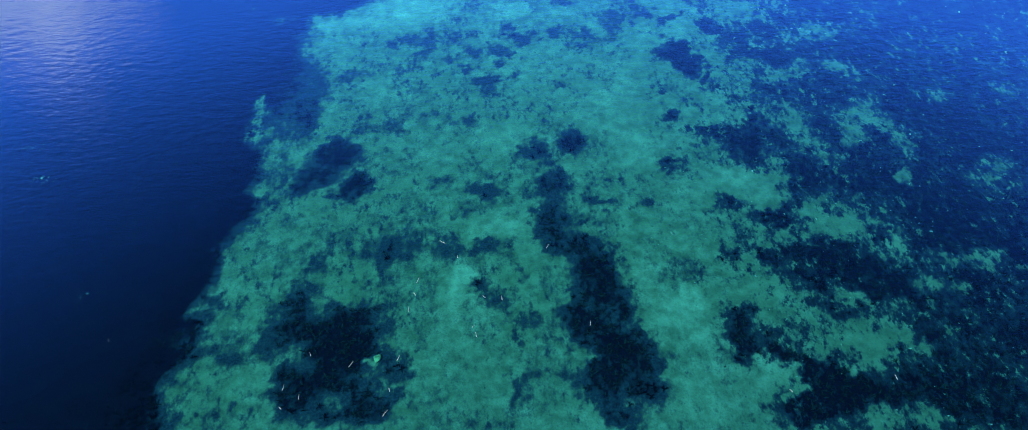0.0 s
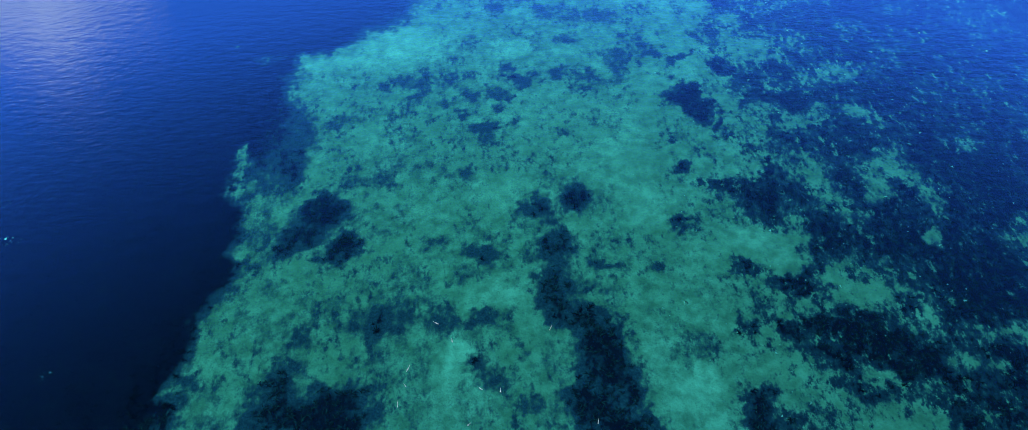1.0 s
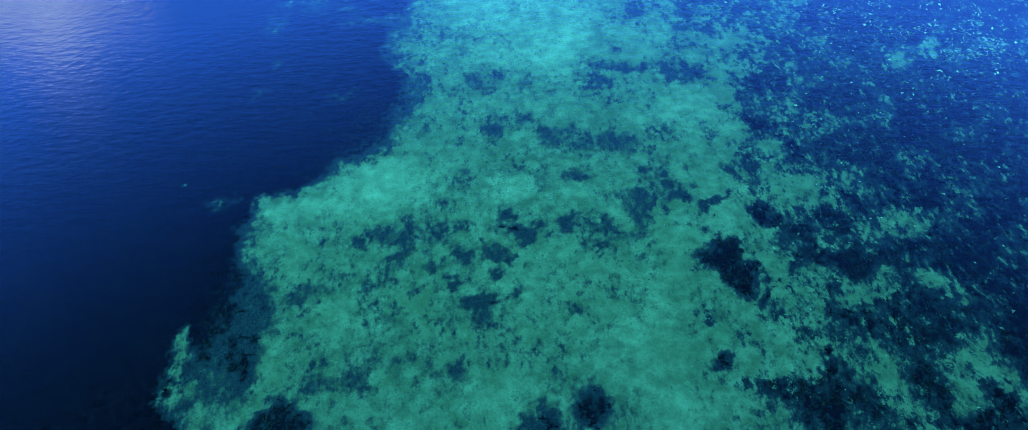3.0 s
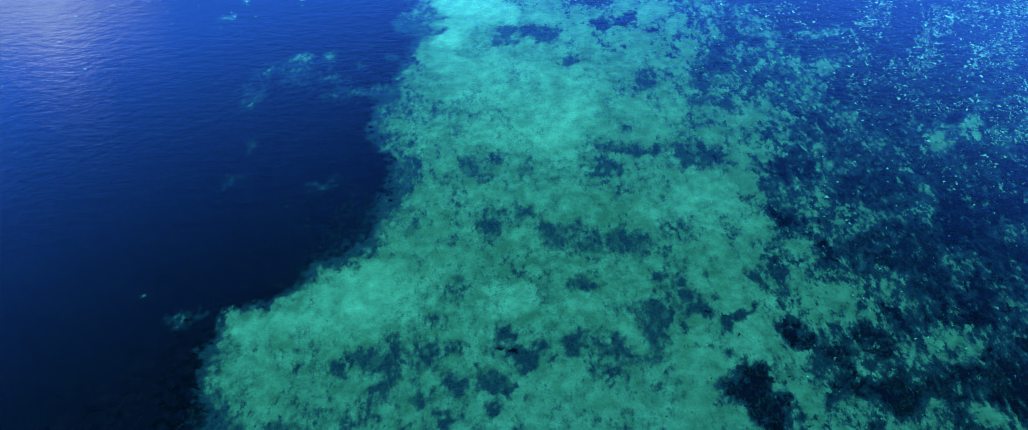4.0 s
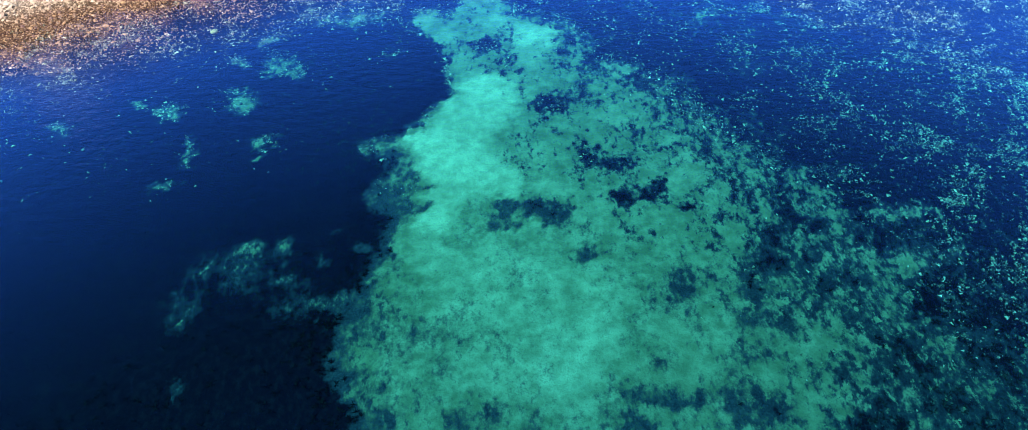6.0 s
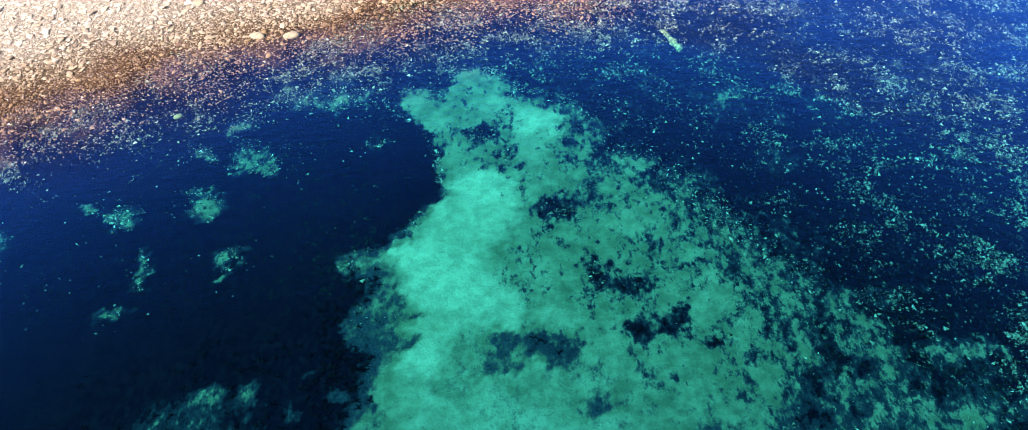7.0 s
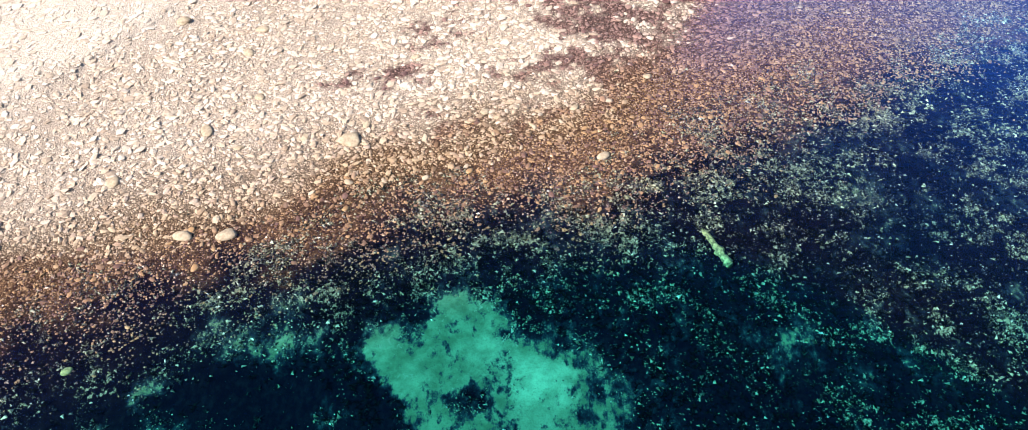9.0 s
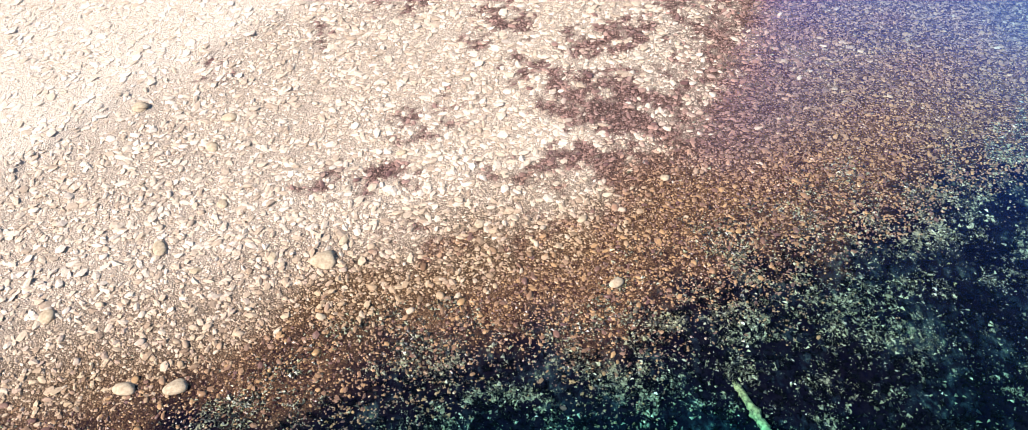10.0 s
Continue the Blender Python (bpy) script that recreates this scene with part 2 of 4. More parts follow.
MIDDLE_E = [
    (4.26, 17.98, 0.22, 0.21, 0.62), (4.78, 17.79, 0.28, 0.11, 1.08), (3.48, 18.05, 0.44, 0.35, 0.55), (3.51, 17.61, 0.33, 0.27, 0.45),
    (2.17, 17.46, 0.22, 0.21, 0.55), (2.69, 17.29, 0.27, 0.16, 0.55), (3.1, 17.13, 0.32, 0.15, 0.55), (3.46, 16.71, 0.16, 0.19, 0.55),
    (2.52, 16.84, 0.13, 0.13, 0.55), (2.43, 18.71, 0.29, 0.18, 0.35), (4.33, 18.89, 0.58, 0.48, -0.5), (4.65, 17.25, 0.54, 0.29, -0.8),
    (2.23, 18, 0.44, 0.28, -0.8), (2.24, 16.3, 0.72, 0.48, -0.8), (3.7, 16.31, 0.51, 0.48, -0.8), (2.58, 15.81, 0.6, 0.35, -0.6),
    (5.62, 18.81, 0.29, 0.4, 0.6), (5.28, 18.42, 0.23, 0.18, 0.5), (6.35, 18.12, 0.58, 0.45, -0.3),
]
MIDDLE_F = [
    (5.43, 17.92, 0.17, 0.11, -0.8), (6.78, 17.67, 0.22, 0.22, -0.1), (5.46, 17.4, 0.27, 0.19, 1.56), (5.73, 17.18, 0.22, 0.16, 1.44),
    (4.7, 16.59, 0.26, 0.27, 1.75), (4.53, 16.3, 0.29, 0.21, 1.75), (4.96, 15.96, 0.35, 0.41, 1.56), (5.48, 16.68, 0.43, 0.23, 0.1),
    (6, 16.26, 0.52, 0.31, 0.3), (6.19, 16.89, 0.27, 0.25, 0.96), (6.93, 17.11, 0.38, 0.32, 1.32), (6.93, 16.2, 0.47, 0.43, 1.56),
    (7.75, 16.39, 0.41, 0.31, 1.32), (8.93, 16.16, 0.42, 0.48, 1.44), (8.01, 17.03, 0.53, 0.33, 0), (8.92, 17.09, 0.54, 0.4, 0.2),
    (2.05, 15.61, 0.2, 0.14, 0.25), (7.93, 18.96, 0.69, 0.64, 0.96), (6.94, 18.87, 0.36, 0.4, 0.96),
]
MIDDLE_G = [
    (8.1, 17.85, 0.45, 0.28, 0.4), (9.38, 18.68, 0.35, 0.31, 0.4), (10.03, 18.78, 0.45, 0.45, 1.2),
]
COVE_A = [
    (-1.89, 29.5, 0.99, 1.81, 1.75), (-0.58, 31.33, 0.4, 0.25, 0.55), (-3.06, 31.01, 0.53, 0.51, -0.15), (-2.62, 30.59, 0.26, 0.23, -0.15),
    (-3.75, 29.7, 0.43, 0.46, -0.63), (-5.22, 29.45, 0.43, 0.35, -0.55), (-4.12, 31.17, 0.39, 0.3, 0.13), (-3.44, 31.96, 0.41, 0.43, 0.05),
    (-7.25, 29.18, 0.36, 0.26, -0.15), (-3.19, 28.38, 0.35, 0.25, -0.15), (-3.25, 27.99, 0.11, 0.19, -0.15), (-4.61, 28.19, 0.14, 0.4, -0.03),
    (-4.83, 27.37, 0.28, 0.15, 0.05), (-5.96, 29.71, 0.25, 0.14, 0.13), (-2.88, 25.49, 0.31, 0.25, 0.2), (-2.39, 25.65, 0.21, 0.32, 0.2),
    (-3.5, 24.99, 0.35, 0.14, 0.35), (-1.14, 25.62, 0.16, 0.15, 0.25), (-1.73, 25.23, 0.15, 0.15, 0.45),
]
COVE_B = [
    (-1.58, 25.9, 0.16, 0.11, 0.55), (-2.46, 24.68, 0.59, 0.23, 0.45), (-1.31, 32.57, 0.7, 0.49, 0.1), (-2.44, 32.78, 0.56, 0.57, 0.35),
    (-1.64, 33.29, 0.57, 0.34, 0.15), (1.21, 32.61, 0.56, 0.4, -0.52), (0.09, 32.45, 0.42, 0.46, -0.75), (0.63, 31.74, 0.34, 0.54, -0.75),
    (0.88, 30.82, 0.39, 0.48, -0.68), (1.77, 32.45, 0.35, 0.33, -0.75), (1.43, 31.37, 0.34, 0.37, 0.55), (1.86, 30.63, 0.29, 0.43, 0.7),
    (2.29, 31.96, 0.34, 0.33, -0.75), (2.54, 31.61, 0.34, 0.52, -1.2), (2.33, 30.72, 0.39, 0.6, -0.9), (2.95, 30.37, 0.32, 0.5, -0.6),
    (1.34, 29.45, 0.62, 0.91, -1.5), (0.83, 28.95, 0.61, 0.7, -1.4), (0.1, 28.25, 0.59, 0.48, -1.3),
]
COVE_C = [
    (-0.84, 28.25, 0.35, 0.25, -0.4), (0.8, 27.65, 0.81, 0.77, -1.5), (1.45, 27, 0.45, 0.45, -1.4), (0.33, 26.79, 0.55, 0.57, -1.2),
    (0.32, 25.97, 0.37, 0.4, -1.3), (2.59, 29.35, 0.35, 0.38, 0.62), (-0.34, 26.91, 0.33, 0.28, 0.45), (-0.43, 26.29, 0.32, 0.34, 0.45),
    (-0.05, 26.33, 0.11, 0.17, 0.78), (-0.88, 26.73, 0.16, 0.42, 0.55), (-0.46, 27.42, 0.34, 0.37, -0.5), (0.12, 25.21, 0.51, 0.5, -0.9),
    (0.52, 24.7, 0.5, 0.47, -0.9), (1.14, 24.99, 0.51, 0.48, -0.8), (2.45, 26.77, 0.67, 0.29, -0.9), (3.11, 26.71, 0.33, 0.29, -0.56),
    (2.29, 27.54, 0.34, 0.38, -0.8), (1.52, 26.27, 0.32, 0.21, 0.62), (1.39, 25.86, 0.21, 0.27, 0.55),
]
COVE_D = [
    (2.16, 26.13, 0.3, 0.24, 0.78), (2.57, 25.91, 0.21, 0.2, 0.55), (1.81, 25.7, 0.21, 0.13, 0.35), (3.24, 27.63, 0.4, 0.4, 0.62),
    (3.76, 27.27, 0.29, 0.23, 0.7), (3.16, 27.95, 0.18, 0.24, 0.55), (4.22, 26.62, 0.28, 0.29, 0.78), (4.26, 26.25, 0.28, 0.22, 0.86),
    (3.7, 26.22, 0.27, 0.21, 0.7), (4.92, 26.22, 0.27, 0.17, 0.78), (4.07, 29.2, 0.25, 0.35, -0.4), (3.99, 28.69, 0.3, 0.4, -0.7),
    (3.38, 29.62, 0.38, 0.36, 0.15), (4.64, 27.05, 0.23, 0.23, -0.49), (5.26, 26.71, 0.33, 0.29, -0.5), (4.28, 27.56, 0.35, 0.29, 0.1),
    (3.99, 25.39, 0.84, 0.31, -0.63), (4.38, 24.74, 1.01, 0.41, -0.63), (2.88, 24.98, 0.36, 0.21, 0.62),
]
COVE_E = [
    (4.06, 25.2, 0.16, 0.14, 0.45), (6.57, 25.47, 0.63, 0.38, 1.08), (6.05, 25.13, 0.41, 0.37, 0.96), (6.41, 24.61, 0.51, 0.36, 1.08),
    (7.16, 25.3, 0.26, 0.19, 1.32), (7.88, 24.89, 0.31, 0.21, 1.2), (8.37, 25.09, 0.39, 0.24, 1.2), (8.96, 24.76, 0.47, 0.34, 1.44),
    (6.19, 25.64, 0.16, 0.26, 0), (7.73, 25.66, 0.21, 0.26, -0.2), (7.72, 25.2, 0.21, 0.18, -0.33), (7.39, 24.73, 0.42, 0.24, -0.2),
    (8.58, 25.59, 0.25, 0.26, 0.1), (9.02, 25.38, 0.2, 0.19, 0.1), (7.49, 26.24, 0.28, 0.18, 0.2), (7.2, 26.71, 0.28, 0.22, 0),
    (6.4, 27.56, 0.29, 0.31, 0.2), (6.45, 31.83, 0.33, 0.39, 0.85), (8.61, 31.3, 0.33, 0.3, 0.85),
]
COVE_F = [
    (7.02, 30.03, 0.31, 0.28, 0.85),
]
PATCHES = SOUTH_A + SOUTH_B + SOUTH_C + SOUTH_D + SOUTH_E + SOUTH_F + SOUTH_G + SOUTH_H + SOUTH_I + SOUTH_J + MIDDLE_A + MIDDLE_B + MIDDLE_C + MIDDLE_D + MIDDLE_E + MIDDLE_F + MIDDLE_G + COVE_A + COVE_B + COVE_C + COVE_D + COVE_E + COVE_F
SHORE_PATCHES = [
    (8.52, 36.67, 0.41, 0.67, 0.6), (8.54, 35.03, 0.45, 0.4, 0.6), (8.86, 34.44, 0.19, 0.28, 0.6), (9.78, 38.2, 0.14, 0.38, 0.6),
    (6.69, 32.12, 0.28, 0.18, 0.6), (5.8, 30.85, 0.13, 0.27, 0.6), (7.15, 30.06, 0.25, 0.25, 0.6),
]
DEEP_ROCKS = [
    (-8.43, 13.16, 0.23, 0.08, -1.6), (-8.88, 14.15, 0.29, 0.09, -1.5), (-6.86, 10.17, 0.07, 0.12, -1.5), (-6.39, 9.64, 0.09, 0.06, -1.5),
]
WET_HOLLOWS = [
    (-0.1, 39.41, 0.55, 0.36, 1), (3.47, 42.34, 0.62, 0.57, 1), (4.36, 40.68, 0.65, 0.3, 1), (4.87, 43.42, 0.57, 0.62, 1),
    (2.61, 44.1, 0.59, 0.77, 0.9), (1.97, 39.34, 0.18, 0.21, 0.9), (3.71, 39.57, 0.37, 0.37, 0.7), (-1.32, 44.14, 0.22, 0.51, 0.8),
    (-3.28, 42.85, 0.42, 0.35, 0.6), (1, 40.43, 0.38, 0.23, 0.7), (3.13, 36.3, 0.27, 0.27, 0.8), (0.25, 45.07, 0.6, 0.41, 0.5),
]
DAMP_HOLLOWS = [
    (-0.07, 39.3, 0.69, 0.41, 0.9), (1.34, 40.88, 0.88, 0.51, 0.7), (4.31, 41.04, 0.89, 0.65, 0.9), (3.67, 39.25, 0.84, 0.5, 0.8),
    (4.99, 38.7, 0.55, 0.89, 0.8), (1.28, 37.71, 0.91, 0.36, 0.6), (6.26, 38.83, 1.1, 1.36, 0.8), (8.72, 40.06, 1.73, 1.27, 0.8),
    (9.77, 38.79, 1.66, 1.18, 0.7), (3.75, 37.52, 1.04, 0.6, 0.5),
]
STONES = [
    (-3.47, 35.05, 0.15), (-2.73, 35, 0.17), (-0.7, 37.38, 0.2), (-0.41, 37.83, 0.13), (-2.66, 38.87, 0.12), (-3.56, 37.86, 0.15),
    (-0.66, 36.17, 0.09), (-2.85, 37.29, 0.09), (5.41, 38.96, 0.11), (4.12, 36.47, 0.13), (3.76, 37.95, 0.09), (1.97, 38, 0.09),
    (-1.62, 37.5, 0.11), (-4.74, 41.77, 0.2), (-3.09, 40.45, 0.13), (-2.91, 41.32, 0.13), (0.56, 39.99, 0.1), (-5.03, 36.46, 0.15),
]
PALE_SLIVERS = [
    (-0.09, 7.88), (-0.06, 7.72), (-0.92, 8.88), (-0.96, 8.59), (-1.05, 8.29), (0.09, 8.44),
    (0.36, 8.39), (-1.85, 7.35), (-2.45, 7.58), (-2.77, 7.03), (-2.77, 6.69), (-2.53, 6.85),
    (-1.33, 6.48), (-1.29, 6.86), (-1.18, 7.4), (4.17, 6.35), (5.65, 6.44), (-0.53, 9.68),
    (-0.29, 9.32), (1.15, 9.42), (-5.46, 8.12), (1.62, 7.78),
]

def value_noise(x, y, size, seed):
    """Smooth noise from -1 to 1 with cells of that size in metres."""
    u, v = np.asarray(x) / size + seed * 17.31, np.asarray(y) / size - seed * 9.77
    iu, iv = np.floor(u).astype(np.int64), np.floor(v).astype(np.int64)
    fu, fv = u - iu, v - iv
    fu, fv = fu * fu * (3 - 2 * fu), fv * fv * (3 - 2 * fv)

    def lattice(i, j):
        h = (i * 374761393 + j * 668265263 + seed * 974711) & 0x7FFFFFFF
        h = ((h ^ (h >> 13)) * 1274126177) & 0x7FFFFFFF
        return ((h ^ (h >> 16)) & 0xFFFF) / 32767.5 - 1.0

    top = lattice(iu, iv) * (1 - fu) + lattice(iu + 1, iv) * fu
    bottom = lattice(iu, iv + 1) * (1 - fu) + lattice(iu + 1, iv + 1) * fu
    return top * (1 - fv) + bottom * fv


def fbm(x, y, size, seed, octaves=4, gain=0.55):
    total, amount = np.zeros(np.shape(x)), 1.0
    for k in range(octaves):
        total = total + amount * value_noise(x + 0.37 * k * y, y - 0.29 * k * x, size, seed + k)
        amount, size = amount * gain, size * 0.47
    return total


def ramp01(v, low, high):
    s = np.clip((v - low) / (high - low), 0, 1)
    return s * s * (3 - 2 * s)


def ovals(x, y, rows):
    """The sum of soft ovals with ragged rims."""
    total = np.zeros(np.shape(x))
    for cx, cy, rx, ry, amount in rows:
        near = (np.abs(x - cx) < 2.2 * rx + 0.3) & (np.abs(y - cy) < 2.2 * ry + 0.3)
        if near.any():
            d = np.hypot((x[near] - cx) / (rx * 1.15), (y[near] - cy) / (ry * 1.15))
            total[near] += amount * (1 - ramp01(d, 0.2, 1.7))
    return total


EAST_Y = [6, 10, 14, 18, 22, 25, 27, 29, 31, 33]
EAST_X = [5.4, 5.2, 5.4, 6.4, 6.7, 6.8, 6.0, 4.6, 3.2, 2.4]
EDGE_Y = np.array([p[1] for p in DEEP_EDGE])
EDGE_X = np.array([p[0] for p in DEEP_EDGE])


def shore(x, y):
    """How far a place lies inland of the mean waterline, in metres along y (negative: in the water)."""
    return (y - 37.2) - 0.46 * x


def flooded(x, y):
    """Where the waterline runs, as a value of shore(): further out in the east."""
    return np.interp(x, [-6, -2, 2, 4, 9, 13], [-0.5, -0.8, -1.6, -2.2, -2.0, -1.6]) * ramp01(y, 31.5, 35.5)


def gravel_limit(x):
    """Where the clean gravel of the shore ends under water, as a value of shore()."""
    return np.interp(x, [-8, -4, 0, 2, 3.7, 7, 12], [-1.3, -1.1, -1.8, -2.4, -3.1, -2.9, -3.1])


def lay(x, y, f, rows):
    """Patches with soft rims, each laid over what is there."""
    for cx, cy, rx, ry, cover in rows:
        near = (np.abs(x - cx) < 1.6 * rx) & (np.abs(y - cy) < 1.6 * ry)
        if near.any():
            d = np.hypot((x[near] - cx) / rx, (y[near] - cy) / ry)
            f[near] += (1 - ramp01(d, 0.35, 1.55)) * (cover - f[near])
    return f


def plan_at(x, y):
    """The plan of the bottom before its fine unevenness: weed above 0, bare sand below."""
    x, y = np.asarray(x, float), np.asarray(y, float)
    wx = x + 0.17 * fbm(x, y, 0.7, 3, 5, 0.72)
    wy = y + 0.17 * fbm(x, y, 0.7, 7, 5, 0.72)
    west = ramp01(np.interp(wy, EDGE_Y, EDGE_X) - wx, -0.45, 0.45)
    east_edge = np.interp(wy, EAST_Y, EAST_X)
    f = -0.6 + 0.9 * ramp01(wx - east_edge, -1.2, 0.8) + 0.8 * ramp01(wx - east_edge, 0.6, 3.2)
    f = f + 0.5 * ramp01(wy, 22, 25) * ramp01(wx - east_edge, 0.0, 2.0)
    north = ramp01(wy - np.interp(wx, [-8, -3, 0.5, 1, 3.4, 4], [26, 29.5, 32.0, 33.2, 32.2, 30.5]), -0.3, 0.6)
    f = f + (1.25 - f) * north
    f = f + (2.15 - f) * west
    return lay(wx, wy, f, PATCHES + SHORE_PATCHES)


def weed_at(x, y):
    """Weed cover with its uneven rims and tufts."""
    x, y = np.asarray(x, float), np.asarray(y, float)
    f = plan_at(x, y)
    outside = np.maximum(np.maximum(-12.5 - x, x - 15.5), np.maximum(5.5 - y, y - 48.0))
    calm = (1 - 0.75 * ramp01(f, 1.1, 1.6)) * (1 - 0.55 * ramp01(-f, 0.7, 1.2)) * (1 - ramp01(outside, 0.3, 4.0))
    rough = 0.34 + 0.21 * np.maximum(ramp01(x, 3.0, 5.5), ramp01(y, 24, 28))
    return f + calm * (rough * fbm(x, 0.62 * y, 0.36, 21, 4, 0.8) + 0.10 * value_noise(x, y, 1.7, 29))


def clean_at(x, y):
    """Clean bright sand (1) or sand under a film of algae (0)."""
    x, y = np.asarray(x, float), np.asarray(y, float)
    f = plan_at(x, y)
    # less algae northward; far sand also painted brighter for the sky's veil on the water
    algae = 0.45 + 0.55 * ramp01(y, 14, 19)
    return np.clip(algae * ramp01(-f + 0.10 * fbm(x, y, 0.6, 36, 3), 0.45, 1.4) + 0.16 * fbm(x, y, 1.1, 33, 5, 0.7), 0, 1)


def flat_at(x, y):
    """The flat of pebbles in the north-east that lies just under water."""
    return ramp01(x - np.interp(y, [33, 36, 40, 44, 48], [0.5, 2.6, 4.6, 6.4, 8.0]), -0.8, 3.0) * ramp01(y, 33, 36)


def wet_at(x, y):
    """Wetness of the beach: 1 at the waterline, and in damp hollows."""
    x, y = np.asarray(x, float), np.asarray(y, float)
    s = shore(x, y) + 0.55 * fbm(x, y, 1.4, 41, 4)
    wet = 1 - ramp01(s - flooded(x, y), -0.6, 0.9)
    hollows = ovals(x + 0.3 * fbm(x, y, 0.7, 44, 3), y + 0.3 * fbm(x, y, 0.7, 47, 3), WET_HOLLOWS + DAMP_HOLLOWS)
    hollows = 0.85 * hollows + 0.80 * ramp01(x - 0.3 * (y - 40) - 2.0, 1.0, 5.0)
    ragged = ramp01(hollows + 0.70 * fbm(x, y, 0.38, 49, 4, 0.85), 0.25, 1.05) * ramp01(hollows, 0.0, 0.15)
    under = flat_at(x, y) * (0.75 + 0.25 * fbm(x, y, 0.5, 57, 4, 0.8))
    return np.clip(np.maximum(np.maximum(wet, 0.9 * ragged), under), 0, 1)


def bleach_at(x, y):
    """How dry and sun-bleached the upper beach is."""
    x, y = np.asarray(x, float), np.asarray(y, float)
    up = (y - 45.8) - 1.05 * (x + 1.3)
    east = 1 - 0.85 * ramp01(x - 0.3 * (y - 40), 6.5, 11.0)
    return east * (ramp01(shore(x, y) + 0.6 * fbm(x, y, 2.0, 52, 3), np.interp(x, [-3, 4, 8], [-0.7, -1.6, -2.6]), np.interp(x, [-4, 3, 8], [2.7, 1.0, 0.2])) * 0.70 + 0.30 * ramp01(up + 0.4 * fbm(x, y, 1.2, 55, 3), -1.5, 1.2))


def ground_z(x, y):
    """Height of the bottom and the beach; still water stands at 0."""
    x, y = np.asarray(x, float), np.asarray(y, float)
    s = 0.05 * (shore(x, y) - flooded(x, y))
    z = np.where(s < -2.2, -2.2 + 1.8 * np.tanh((s + 2.2) / 1.8), np.where(s > 0.9, 0.9 + 1.2 * np.tanh((s - 0.9) / 1.2), s))
    # a shoal of gravel in the east
    shoal = 0.5 * ramp01(x - np.interp(y, [14, 20, 28, 34], [12.0, 9.5, 8.0, 5.2]), -0.5, 4.0) * ramp01(y, 12, 22)
    z = np.where(z < -0.13, np.minimum(z + shoal, -0.13 + 0.12 * (z + 0.13)), z)
    # a flat of pebbles in the north-east lies just under water
    flat = flat_at(x, y)
    z = z + flat * (np.minimum(z, -0.05 - 0.008 * (x - 3)) - z)
    up = (y - 45.8) - 1.05 * (x + 1.3)
    z = z + (1 - 0.6 * flat) * 0.035 * fbm(x, y, 2.3, 61, 4) + 0.07 * ramp01(up + 0.3 * fbm(x, y, 1.0, 64, 2), -0.15, 0.25)
    return z


# ---------------------------------------------------------------- materials
def material(name):
    m = bpy.data.materials.new(name)
    m.use_nodes = True
    nodes, links = m.node_tree.nodes, m.node_tree.links
    return m, nodes, links, nodes["Principled BSDF"]


def noise_node(nodes, links, scale, detail=4.0, rough=0.55, vector=None):
    n = nodes.new("ShaderNodeTexNoise")
    n.inputs["Scale"].default_value, n.inputs["Detail"].default_value, n.inputs["Roughness"].default_value = scale, detail, rough
    if vector:
        links.new(vector, n.inputs["Vector"])
    return n


def mix_colour(nodes, links, factor, a, b, blend="MIX"):
    m = nodes.new("ShaderNodeMix")
    m.data_type, m.blend_type = "RGBA", blend
    for value, key in ((factor, "Factor"), (a, "A"), (b, "B")):
        if isinstance(value, (int, float)):
            m.inputs[key].default_value = value
        elif isinstance(value, tuple):
            m.inputs[key].default_value = (*value, 1)
        else:
            links.new(value, m.inputs[key])
    return m.outputs["Result"]


def remap(nodes, links, value, low, high, to_low=0.0, to_high=1.0, smooth=True):
    n = nodes.new("ShaderNodeMapRange")
    n.interpolation_type = "SMOOTHSTEP" if smooth else "LINEAR"
    links.new(value, n.inputs["Value"])
    for key, v in (("From Min", low), ("From Max", high), ("To Min", to_low), ("To Max", to_high)):
        n.inputs[key].default_value = v
    return n.outputs["Result"]


def attribute(nodes, name):
    n = nodes.new("ShaderNodeAttribute")
    n.attribute_name = name
    return n.outputs["Fac"]


def maths(nodes, links, op, a, b=None):
    n = nodes.new("ShaderNodeMath")
    n.operation = op
    for i, v in enumerate((a, b)):
        if v is None:
            continue
        if isinstance(v, (int, float)):
            n.inputs[i].default_value = v
        else:
            links.new(v, n.inputs[i])
    return n.outputs[0]


def bump(nodes, links, bsdf, height, strength, distance):
    n = nodes.new("ShaderNodeBump")
    n.inputs["Strength"].default_value, n.inputs["Distance"].default_value = strength, distance
    links.new(height, n.inputs["Height"])
    links.new(n.outputs["Normal"], bsdf.inputs["Normal"])


